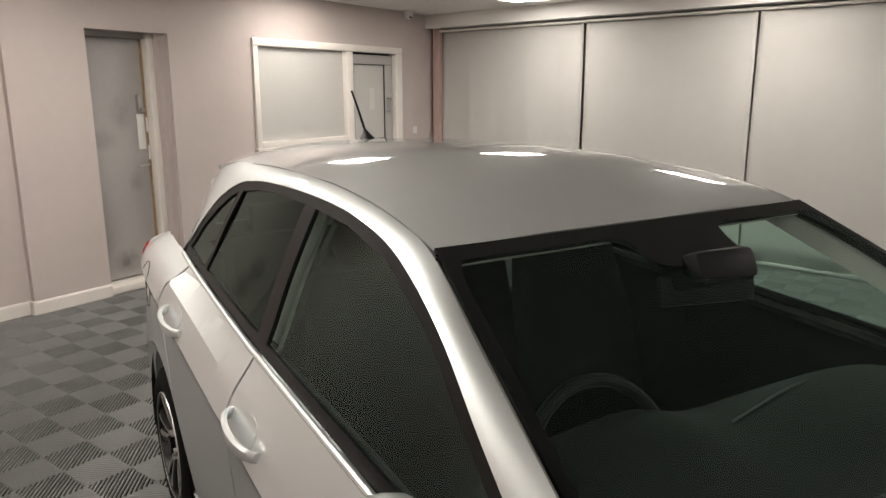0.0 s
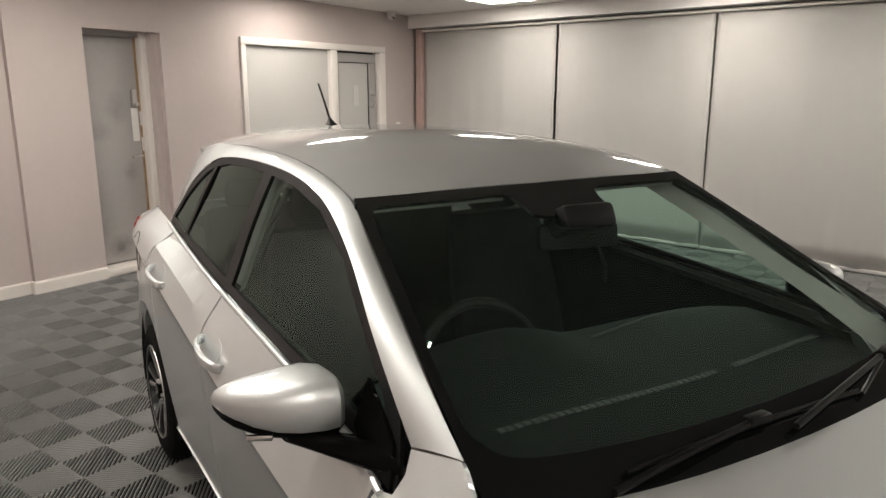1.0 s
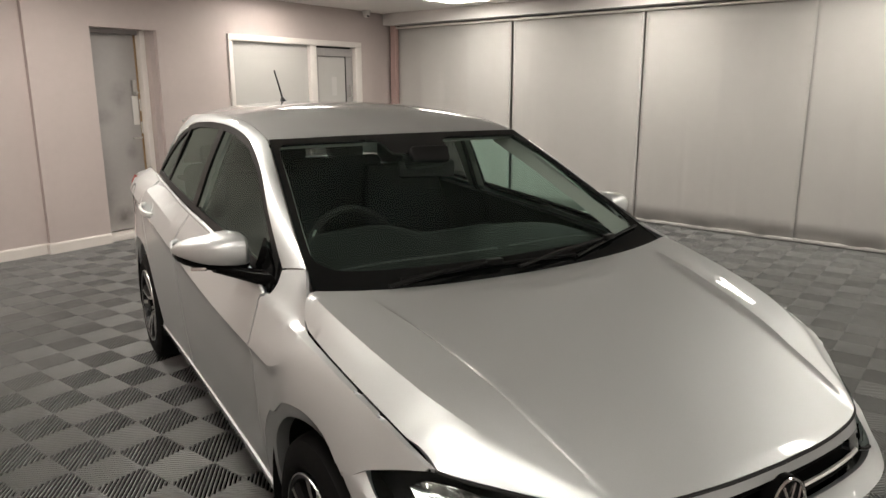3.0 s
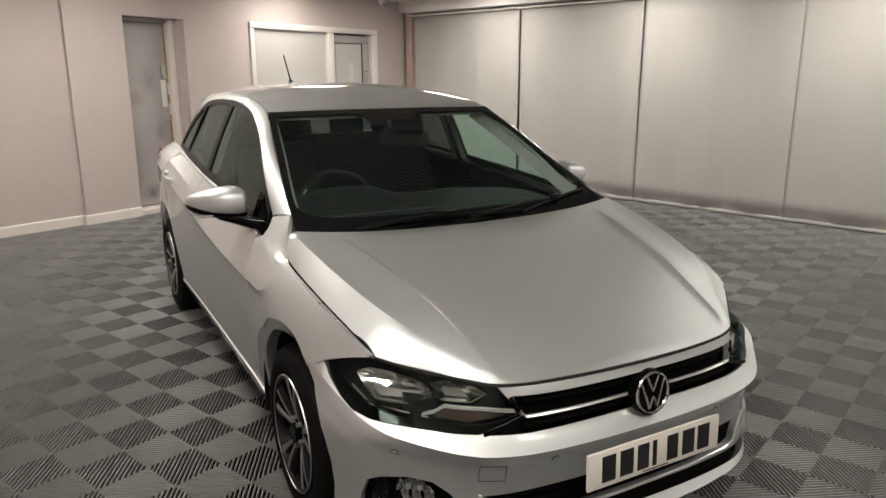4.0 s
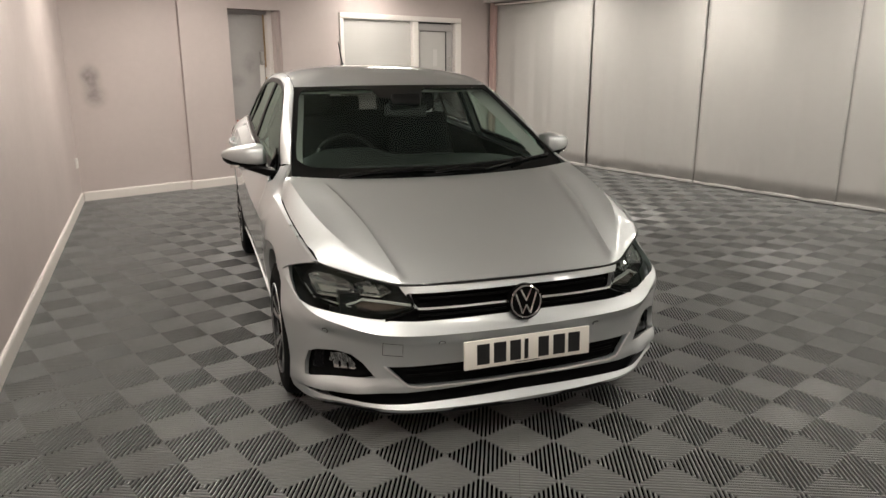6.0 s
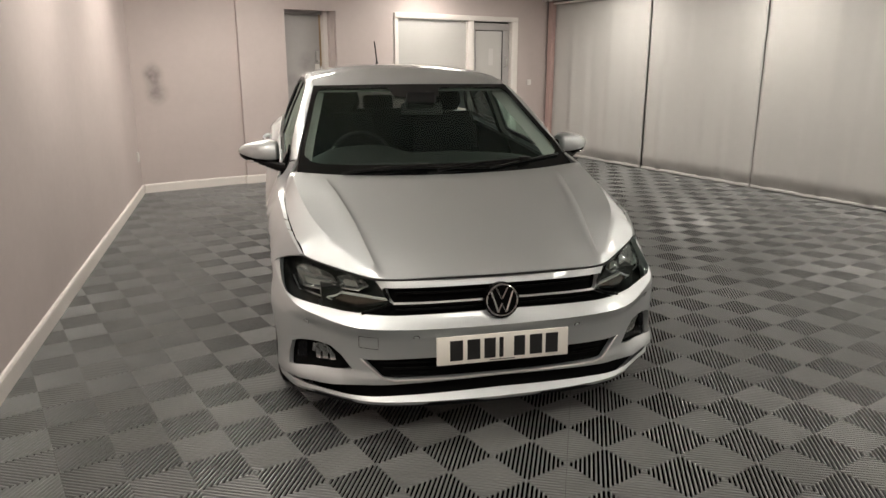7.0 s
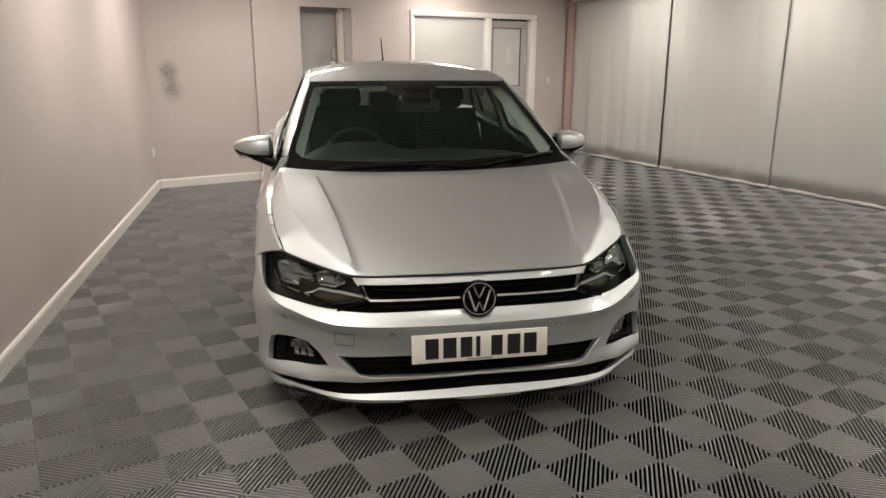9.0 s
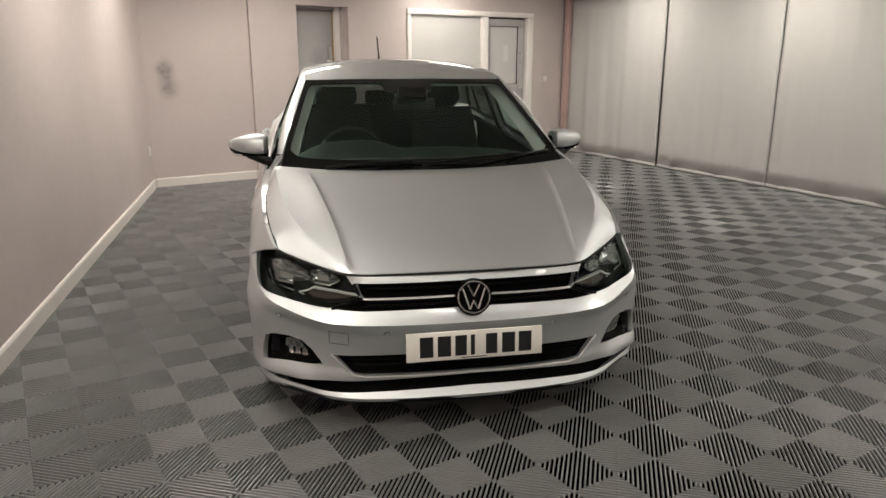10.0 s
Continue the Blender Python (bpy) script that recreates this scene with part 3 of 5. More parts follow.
def wing_b(y, v, axis=1):
    """The wing's b for a height (or for a width)."""
    w = ease(y, .28, .43)
    if axis == 1 and v >= G_BZ(y) - .0005:
        return G_KZ(y) + wing_rise(y) + v - G_BZ(y)
    if w >= 1 or (axis == 1 and v <= Z_W):
        return v
    u = wing_u(y, v, axis)
    return Z_W + (G_KZ(y) - Z_W) * u


def shoulder(y):
    """Half the width between the bonnet's shoulder creases."""
    xs, xc = max(0.05, BON_X(y)), BON_K(y)
    lim = xs - MARGIN(y) * ease(xs, .1, .5) - .35 * xs * (1 - ease(xs, .1, .5))
    d = lim - xc
    return .5 * (lim + xc - math.sqrt(d * d + .0001))


def ridge_x(y):
    """Half the width between the two pressed lines of the bonnet."""
    return .573 - .163 * (.25 - y)


def fold(g):
    return max(0, 1 + g / .022) ** 1.5 if g < 0 else math.exp(-(g / .075) ** 2)


def bonnet_side(x, y):
    xs, xc, x = max(0.05, BON_X(y)), shoulder(y), abs(x)
    inner = ridge_x(y)
    fade = min(1, max(0, (0.34 - y) / 0.2)) * min(1, max(0, (y + .58) / .10))
    g = x - inner
    ridge = 0.011 * fade * fold(g)
    top = BON_C(y) + BON_L(y) * (min(x, xc) / max(xc, .05)) ** 2
    if x <= xc:
        return top + ridge
    t = min(1.1, (x - xc) / (xs - xc))
    e = BON_E(y)
    return top + ridge + (e - ridge * t - top) * (.78 * t + .22 * t * t)


FRONT = [(0, -.611), (.16, -.604), (.30, -.580), (.40, -.549), (.472, -.511), (.55, -.440), (.62, -.373), (.68, -.314), (.715, -.274)]
FRONT = [tuple(p) for p in spl(FRONT, 41)]
FA = np.array([(-x, y) for x, y in FRONT[:0:-1]] + FRONT)
LIP = Soft([-.1, 0, .2, .30, .40, .47, .50, .53, .58, .62, .67, .72], [.012, .012, .012, .011, .010, .009, .012, .024, .055, .068, .088, .095], .012)
CROWN = Soft([-.72, -.60, -.56, -.48, -.4, -.2, 0, .27, .5], [.664, .702, .713, .735, .757, .810, .856, .912, .955], .03)


def bonnet_z(x, y):
    """Height of the bonnet: a crown with shoulders, rolled over towards its front edge."""
    f = ease(y, -.30, -.17)
    z = bonnet_side(x, y) if f > 0 else 0
    if f < 1:
        p, a, b = np.array((x, y)), FA[:-1], FA[1:]
        t = np.clip(((p - a) * (b - a)).sum(1) / ((b - a) ** 2).sum(1), 0, 1)
        d = a + (b - a) * t[:, None] - p
        dist = float(np.sqrt((d ** 2).sum(1).min()))
        ax = abs(x)
        inner = ridge_x(y)
        g = ax - inner
        top = CROWN(y) + BON_L(y) * (min(ax, .72) / .62) ** 2 + 0.011 * min(1, max(0, (y + .58) / .10)) * fold(g)
        k = min(1, dist / LIP(ax))
        e = BON_E(y)
        z = z * f + (1 - f) * (e + (top - e) * (1 - (1 - k) ** 1.18))
    return z


MARGIN = Soft([-.62, -.3, -.17, -.06, .1, .3, .42], [.067, .067, .067, .052, .046, .036, .026], .04)
BON_K = Soft([-.62, -.57, -.52, -.45, -.334, -.249, -.143, .012, .175, .3, .40, .45], [.30, .37, .45, .530, .566, .619, .666, .699, .720, .731, .737, .74], .03)
BON_L = Soft([-.62, -.511, -.44, -.334, -.249, -.143, .012, .175, .4], [-.092, -.084, -.056, -.032, -.009, .006, .012, .012, .012], .04)
BON_C = Soft([-.64, -.615, -.60, -.585, -.56, -.4, -.2, 0, .27, .5], [.640, .668, .683, .694, .706, .757, .810, .856, .912, .955], .008)
BON_X = Smooth([-.6111, -.604, -.580, -.549, -.511, -.440, -.373, -.314, -.274, -.2, -.123, -.027, .084, .193, .274, .333, .362, .378, .390, .400], [.06, .16, .30, .40, .472, .55, .62, .68, .715, .738, .753, .765, .774, .778, .778, .775, .771, .766, .758, .745])
BON_E = Soft([-.64, -.611, -.580, -.549, -.511, -.440, -.373, -.314, -.273, -.2, -.123, -.027, .084, .193, .274, .333, .360, .376, .390, .402], [.695, .693, .686, .680, .677, .686, .698, .710, .720, .750, .777, .800, .823, .841, .853, .863, .878, .900, .930, .948], .006)
ws_line = Smooth([.20, .37, .6, .9, 1.17, 1.25], [.850, .938, 1.056, 1.202, 1.330, 1.366])


def ws_z(x, y):
    return ws_line(y - 0.05 * (x / .716) ** 2)


RAIL = [(.718, .425, .953), (.690, .60, 1.035), (.655, .80, 1.127), (.618, 1.0, 1.222), (.580, 1.198, 1.318), (.572, 1.36, 1.358), (.567, 1.55, 1.382), (.564, 1.77, 1.394),
        (.560, 2.05, 1.394), (.556, 2.32, 1.385), (.552, 2.62, 1.365), (.547, 2.85, 1.337), (.545, 3.02, 1.30)]
RAIL_X = Smooth([p[1] for p in RAIL], [p[0] for p in RAIL])
RAIL_Z = Smooth([p[1] for p in RAIL], [p[2] for p in RAIL])
ROOF_C = Soft([1.0, 1.18, 1.35, 1.6, 1.9, 2.3, 2.68, 2.95, 3.1], [1.25, 1.336, 1.386, 1.430, 1.447, 1.445, 1.427, 1.398, 1.368], .06)


def roof_z(x, y):
    e = RAIL_Z(y)
    return e + (ROOF_C(y) - e) * (1 - min(1, abs(x) / RAIL_X(y)) ** 2.6)


# nose: outline of the bumper in plan at two heights
P47 = [(0, -.655), (.323, -.638), (.53, -.585), (.70, -.452), (.796, -.366), (.858, -.21), (.872, -.02)]
P70 = [(0, -.612), (.30, -.586), (.472, -.511), (.60, -.392), (.717, -.268), (.806, -.140), (.858, -.02)]
NOSE = Smooth([.140, .166, .182, .192, .200, .236, .287, .315, .37, .45, .50], [.085, .045, .012, -.018, -.022, .006, .004, .012, .014, .006, .0])
CREASE = Smooth([0, 1, 2, 3, 4, 5, 6], [.504, .503, .506, .529, .562, .62, .69])


def nose(w, z):
    """Point of the nose: w runs along its outline from the middle (0) to the wheel arch (6)."""
    k = min(1.15, max(0, (z - .50) / .2))
    k = k * k * (3 - 2 * k) if k < 1 else k
    s, w = (-1 if w < 0 else 1), abs(w)
    j = min(int(w), 5)
    t = w - j
    q = []
    for P in (P47, P70):
        a, b = P[j], P[j + 1]
        p0 = P[j - 1] if j else (-P[1][0], P[1][1])
        p3 = P[j + 2] if j < 5 else (2 * b[0] - a[0], 2 * b[1] - a[1])
        q.append([0.5 * (2 * b0 + (c0 - a0) * t + (2 * a0 - 5 * b0 + 4 * c0 - d0) * t * t + (3 * b0 - a0 - 3 * c0 + d0) * t ** 3) for a0, b0, c0, d0 in zip(p0, a, b, p3)])
    up = z - CREASE(w)
    off = NOSE(min(z, .5)) * (1 - 0.55 * (w / 6) ** 2) + (min(up * 1.05, .034 - max(0, up - .05) * .25) if up > 0 else 0) * (1 - 0.4 * w / 6)
    off += min(.030, -up * .6) if up < 0 else 0
    off -= .026 * (1 - ease(z, .255, .31)) * ease(z, .228, .246) * ease(w, 2.0, 2.7) * (1 - ease(w, 4.1, 4.9))
    if z > .60:
        off += (-.006 * ease(z, .62, .655) + .016 * max(0, (z - .655) / .033)) * (1 - ease(w, 1.45, 1.9))
    tuck = max(0, .25 - z) * 0.5 * (w / 6)
    return Vector((s * (q[0][0] + (q[1][0] - q[0][0]) * k - tuck), q[0][1] + (q[1][1] - q[0][1]) * k + off, z))


NS = 0.15


def nose_at(a, z, lift=0.0):
    p = nose(a / NS, z)
    if lift:
        d = (nose(a / NS + 0.02, z) - nose(a / NS - 0.02, z)).cross(nose(a / NS, z + 0.004) - nose(a / NS, z - 0.004)).normalized()
        if d.dot(p - Vector((0, .35, z))) < 0:
            d = -d
        p = p + d * lift
    return p


def by_x(x, z):
    lo, hi = 0.0, 6.3
    for _ in range(30):
        m = (lo + hi) / 2
        lo, hi = (m, hi) if nose(m, z).x < abs(x) else (lo, m)
    return (lo * NS * (1 if x >= 0 else -1), z)


def by_y(y, z):
    lo, hi = 3.0, 6.5
    for _ in range(30):
        m = (lo + hi) / 2
        lo, hi = (m, hi) if nose(m, z).y < y else (lo, m)
    return (lo * NS, z)


def flip(pts):
    return [(-a, b) for a, b in pts][::-1]


# outlines on the nose (x, z)
LAMP_LOW = [(.412, .590), (.47, .570), (.531, .551), (.60, .551), (.66, .554), (.725, .562), (.766, .569), (.795, .580), (.808, .602), (.812, .634), (.813, .674)]
LAMP_TOP = [(.813, .674), (.778, .700), (.745, .719), (.735, .721), (.717, .718), (.66, .708), (.60, .697), (.53, .686), (.474, .677), (.442, .634), (.412, .590)]
GRILLE = [(.430, .645), (.418, .612), (.402, .590), (.455, .566), (.512, .5485), (.40, .5455), (.2, .549), (0, .552)]
LOWER = [(0, .372), (.30, .370), (.50, .366), (.527, .366), (.488, .329), (.448, .296), (.405, .289), (.3, .290), (0, .293)]
SLOT = [(0, .281), (.20, .277), (.35, .271), (.45, .266), (.52, .263), (.60, .256), (.68, .247), (.75, .246), (.806, .252), (.806, .244), (.785, .230), (.745, .220), (.68, .216), (.60, .217), (.50, .220), (.40, .224), (0, .232)]
FOG = [(.561, .320), (.63, .309), (.712, .301), (.797, .291), (.793, .340), (.780, .390), (.752, .403), (.685, .408), (.637, .401), (.600, .372)]


grille_half = [by_x(0, .657), *[by_x(x, z) for x, z in [(.2, .654), (.35, .649)] + GRILLE]]
grille_loop = grille_half + flip(grille_half)[1:-1]
lower_half = [by_x(x, z) for x, z in LOWER]
lower_loop = lower_half + flip(lower_half)[1:-1]
slot_half = [by_x(x, z) for x, z in SLOT]
slot_loop = slot_half + flip(slot_half)[1:-1]
fog_loop = [by_x(x, z) for x, z in FOG]


def arch_y(c, r, z, s=-1):
    return c + s * math.sqrt(max(0, r * r - (z - HUB) ** 2))


ARCH, BAND = 0.358, 0.046
edge = [by_y(arch_y(WF, ARCH + BAND, z), z) for z in (.645, .60, .54, .47, .40, .33, .26, .20)]
half = [by_x(0, .692), by_x(.2, .688), by_x(.35, .682), by_x(.466, .672), by_x(.438, .632)] + [by_x(x, z) for x, z in LAMP_LOW] + edge + [by_x(x, .184) for x in (.72, .5, .3, 0)]
bumper_loop = half + flip(half)[1:-1]
crease = [(w * NS, CREASE(abs(w))) for w in np.linspace(-5.2, 5.2, 41)]
bumper = part("front_bumper", skin(bumper_loop, lambda a, b: nose_at(a, b), (0, -1, 0), [grille_loop, lower_loop, slot_loop, fog_loop, flip(fog_loop)], (), 0.015, 0.02, [crease]), M_SILVER, car)
# apron whose black stands in for the dark shadow under the lip
rows = [[nose_at(by_x(x, .187)[0], .187, -.006) + Vector((0, dy, dz)) for x in np.linspace(-.74, .74, 41)] for dy, dz in ((0, 0), (.012, -.022), (.06, -.036))]
part("apron", loft(rows), M_TRIM, bumper, "black apron for the shadowed underside of the lip")
part("lower_lining", skin([by_x(-.70, .21), by_x(-.4, .21), by_x(0, .21), by_x(.4, .21), by_x(.70, .21), by_x(.80, .26), by_x(.80, .30), by_x(.5, .40), by_x(0, .40), by_x(-.5, .40), by_x(-.80, .30), by_x(-.80, .26)], lambda a, b: nose_at(a, b, -0.045), (0, -1, 0), step=0.05, depth=0), M_GRILLE, bumper, "black plastic lining")
lg = part("lower_grille", skin(lower_loop, lambda a, b: nose_at(a, b, -0.032), (0, -1, 0), step=0.04, depth=0), M_GRILLE, bumper, "black lower grille")
for z, hw in ((.345, .47), (.322, .45), (.300, .42)):
    part("slat", tube([nose_at(by_x(x, z)[0], z, -0.022) for x in np.linspace(-hw, hw, 25)], 0.0055, 6), M_GRILLE, lg)
strip = [nose_at(by_x(x, z)[0], z, 0.002) for x, z in [(.531, .368), (.485, .325), (.447, .291), (.405, .284), (.2, .286), (0, .288)]]
strip = strip + [Vector((-p.x, p.y, p.z)) for p in strip[-2::-1]]
part("trim_strip", tube(strip, 0.0045, 8), M_SATIN, bumper, "bright trim strip")
gr = part("grille", skin(grille_loop, lambda a, b: nose_at(a, b, -0.04), (0, -1, 0), step=0.05, depth=0), M_GRILLE, car, "gloss black radiator grille")
for z, hw in ((.642, .41), (.624, .40), (.578, .39), (.562, .40)):
    part("slat", tube([nose_at(by_x(x, z)[0], z, -0.022) for x in np.linspace(-hw, hw, 25)], 0.0062, 6), M_GRILLE, gr)
for s in (-1, 1):
    rows = []
    for x in np.linspace(.055, .405, 20):
        z = .596 - .006 * (x / .4)
        p = nose_at(by_x(s * x, z)[0], z, -0.004)
        rows.append([p + Vector((0, dy, dz)) for dy, dz in ((0, -.003), (-.005, -.0027), (-.005, -.0022), (-.001, .0026), (.005, .003), (.005, -.003))])
    part("chrome_bar", loft(rows, True, True), M_SATIN, gr, "thin chrome grille bar")
for s in (-1, 1):
    loop = fog_loop if s > 0 else flip(fog_loop)
    fg = part("fog_surround", skin(loop, lambda a, b: nose_at(a, b, -0.03), (0, -1, 0), step=0.03, depth=0), M_GLOSSK, bumper, "black fog lamp recess")
    c = nose_at(by_x(s * .665, .368)[0], .368, -0.02)
    fl = [by_x(s * x, z) for x, z in ((.632, .330), (.705, .325), (.720, .352), (.712, .388), (.670, .394), (.645, .375))]
    part("fog_reflector", skin(fl if s > 0 else fl[::-1], lambda a, b: nose_at(a, b, -0.022 - 0.004 * math.sin(a * 240) - .006 * math.sin(b * 60)), (0, -1, 0), step=0.006, depth=0.004), M_REFL, fg, "faceted bright fog lamp")
    ml = [by_x(s * x, z) for x, z in ((.740, .322), (.778, .318), (.768, .385), (.735, .390))]
    part("fog_mesh", skin(ml if s > 0 else ml[::-1], lambda a, b: nose_at(a, b, -0.020 - 0.003 * math.sin(a * 600) * math.sin(b * 600)), (0, -1, 0), step=0.006, depth=0.004), M_LAMPBOWL, fg)
    # parking sensors and towing cover
    for x, z in ((.323, .460), (.722, .487)):
        bm = bmesh.new()
        a, b = by_x(s * x, z)
        p, q = nose_at(a, b, 0.001), nose_at(a, b, 0.02)
        m = (q - p).to_track_quat("Z", "Y").to_matrix().to_4x4()
        cyl(bm, 0.0095, 0.006, Matrix.Translation(p) @ m, 20)
        sen = part("parking_sensor", bm, M_SILVER, bumper)
        ring = [p + m.to_3x3() @ Vector((0.0115 * math.cos(i * math.pi / 10), 0.0115 * math.sin(i * math.pi / 10), 0.0)) for i in range(21)]
        part("gap_ring", tube(ring, 0.0012, 5), M_DARK, sen)
tc = [by_x(x, z) for x, z in ((-.535, .465), (-.535, .415), (-.465, .410), (-.465, .460), (-.535, .465))]
part("towing_cover", tube([nose_at(a, b, 0.0002) for a, b in dense(tc, .02, False)], 0.0011, 5), M_DARK, bumper, "outline of square towing cover")

for s in (-1, 1):
    part("lamp_bridge", tube([nose_at(by_x(s * x, z)[0], z, -.001) for x, z in ((.436, .642), (.424, .612), (.4075, .590), (.46, .568), (.521, .550))], .0065, 8), M_GLOSSK, bumper, "gloss black strip between grille and lamp")

# badge and number plate
p = nose_at(0, .593, 0.012)
bm = bmesh.new()
tilt = Matrix.Translation(p) @ pose(0, 0, 0, 84, 0, 0)
cyl(bm, 0.069, 0.03, tilt, 40)
badge = part("badge", bm, M_GLOSSK, car, "round black badge with silver ring")
ring = [tilt @ Vector((0.060 * math.cos(i * math.pi / 20), 0.060 * math.sin(i * math.pi / 20), 0.016)) for i in range(41)]
part("ring", tube(ring, 0.0042, 8), M_CHROME, badge, "silver ring")
for x0, y0, x1, y1 in ((-.043, .034, -.016, -.046), (-.022, .048, 0, .004), (.022, .048, 0, .004), (.043, .034, .016, -.046), (-.016, -.046, 0, -.012), (.016, -.046, 0, -.012)):
    part("bar", tube([tilt @ Vector((x0, y0, .0165)), tilt @ Vector((x1, y1, .0165))], 0.0042, 6), M_CHROME, badge)
plate = part("number_plate", boxed(-.26, .26, -.005, .005, -.0555, .0555, pose(0, -.669, .421, -2.5, 0, 0), 0.003), M_PLATE, car, "white front number plate")
for cx, w in ((-.185, .050), (-.118, .050), (-.055, .044), (-.010, .016), (.062, .044), (.128, .050), (.192, .050)):
    part("plate_bar", boxed(cx - w / 2, cx + w / 2, -.0062, -.0051, -.0395, .0395, pose(0, -.669, .421, -2.5, 0, 0)), M_INK, plate)

part("plate_line", boxed(-.055, .045, -.0058, -.0051, -.0495, -.0465, pose(0, -.669, .421, -2.5, 0, 0)), M_HOUSE, plate)

# headlights
def lamp_at(a, z, lift):
    """A place behind the lamp's lens, set in along a direction that turns evenly round the corner."""
    p = nose(a / NS, z)
    th = radians(18 + 40 * ease(abs(p.x), .45, .80))
    return p + Vector((math.copysign(math.sin(th), p.x), -math.cos(th), .1)) * lift


def lamp_bowl(s, pts, deep, waves):
    """A reflector bowl behind the lens: bright fluted upper part, plain lower shelf, bright rim."""
    ring = dense(pts, 0.012)
    cx, cz = sum(p[0] for p in ring) / len(ring), sum(p[1] for p in ring) / len(ring)
    rows = []
    for k in (1.0, .9, .74, .55, .3, .02):
        row = []
        for i, (x, z) in enumerate(ring):
            d = -.020 - deep * (1 - k ** 2.2)
            up = z > cz
            d += .004 * math.sin(waves * x) * (1 if up else .1) * (k < .95) * (k > .1)
            a, b = by_x(s * (cx + (x - cx) * k), cz + (z - cz) * k + (.006 * (1 - k) if not up else 0))
            row.append(lamp_at(a, b, d))
        rows.append(row)
    return loft(rows, True)


M_SHELF = material("lamp_shelf", (0.22, 0.22, 0.20), 0.3, 0.6)
for s in (-1, 1):
    loop = [by_x(s * x, z) for x, z in LAMP_LOW + LAMP_TOP[1:-1]]
    loop = loop if s > 0 else loop[::-1]
    hl = part("headlight", skin(loop, lambda a, b: lamp_at(a, b, -0.062), (s * .5, -1, 0), step=0.025, depth=-0.036), M_LAMPBOWL, car, "clear headlight with dark housing")
    part("lens", skin(loop, lambda a, b: nose_at(a, b, 0.001), (s * .5, -1, 0), step=0.02, depth=0.003), M_LENS, hl, "clear lens")
    OUT = [(.762, .655), (.756, .628), (.742, .603), (.662, .604), (.612, .628), (.614, .648), (.640, .662), (.69, .672), (.735, .674)]
    INN = [(.605, .656), (.594, .621), (.530, .623), (.490, .645), (.512, .662), (.565, .670)]
    for pts, rim, deep, wv in ((OUT, OUT[1:5], .030, 260), (INN, INN[0:4], .022, 330)):
        part("reflector", lamp_bowl(s, pts, deep, wv), M_REFL, hl, "bright fluted headlight reflector")
        low = [p for p in pts if p[1] < .645]
        cx = sum(p[0] for p in low) / len(low)
        sh = [(x, z + .001) for x, z in low] + [(low[-1][0], low[-1][1] + .004), (cx - .02, low[1][1] + .026), (cx + .02, low[1][1] + .026), (low[0][0], low[0][1] + .004)]
        l2 = [by_x(s * x, z) for x, z in sh]
        part("shelf", skin(l2 if s > 0 else l2[::-1], lambda a, b: lamp_at(a, b, -.030), (s * .5, -1, .4), step=0.02, depth=-0.004), M_SHELF, hl, "grey reflector shelf")
        rows = []
        for x, z in dense(rim, .02, False):
            a, b = by_x(s * x, z)
            n = lamp_at(a, b, -.012) - lamp_at(a, b, -.022)
            q = lamp_at(a, b, -.014)
            rows.append([q + Vector((0, 0, dz)) + n * dn for dz, dn in ((-.003, -1), (-.003, .1), (.002, .1), (.003, -1))])
        part("reflector_rim", loft(rows, True, True), M_CHROME, hl, "bright reflector rim")
    tick = [(.648, .581), (.618, .591), (.592, .606), (.51, .607), (.428, .600)]
    rows = []
    for (x, z), h in zip(dense(tick, .03, False), np.linspace(.0035, .0035, 99)):
        a, b = by_x(s * x, z)
        n = lamp_at(a, b, -.010) - lamp_at(a, b, -.020)
        q = lamp_at(a, b, -.012)
        rows.append([q + Vector((0, 0, dz)) + n * dn for dz, dn in ((-h, -1.5), (-h, 0), (h, 0), (h, -1.5))])
    part("light_guide", loft(rows, True, True), M_GUIDE, hl, "pale daytime light guide")
    l3 = [by_x(s * x, z) for x, z in ((.625, .578), (.55, .572), (.44, .592), (.51, .602), (.590, .601))]
    part("indicator", skin(l3 if s > 0 else l3[::-1], lambda a, b: lamp_at(a, b, -0.026), (s * .5, -1, 0), step=0.02, depth=-0.006), M_AMBER, hl, "brownish indicator reflector")
    seamline = [lamp_at(by_x(s * x, z)[0], z, -.006) for x, z in ((.440, .634), (.428, .612), (.424, .594), (.49, .576), (.56, .568))]
    part("lens_rib", tube(seamline, .0014, 6), M_HOUSE, hl)
    inner_edge = [lamp_at(by_x(s * x, z)[0], z, -.030) for x, z in ((.785, .62), (.765, .588), (.70, .580), (.64, .572))]
    part("bezel_edge", tube(inner_edge, .0022, 6), M_STEEL, hl)

# bonnet
bx = FRONT
bside = [(BON_X(y) - .0035, y) for y in np.linspace(-.25, .333, 26)] + [(.768, .360), (.7625, .376), (.754, .389), (.740, .400), (.715, .406)]
brear = [(.66, .393), (.58, .374), (.5, .360), (.4, .349), (.3, .341), (.15, .335), (0, .333)]
bh = bx + bside + brear
bl = bh + [(-a, b) for a, b in bh[::-1]][1:-1]
cl = [(ridge_x(y), y) for y in np.linspace(-.47, .30, 21)]
cl2 = [[(x + d, y) for x, y in cl] for d in (-.024, -.014, -.006, .022)]
cl2 = cl2 + [[(-x, y) for x, y in q] for q in cl2]
ck = [(shoulder(y), y) for y in np.linspace(-.27, .37, 40)]
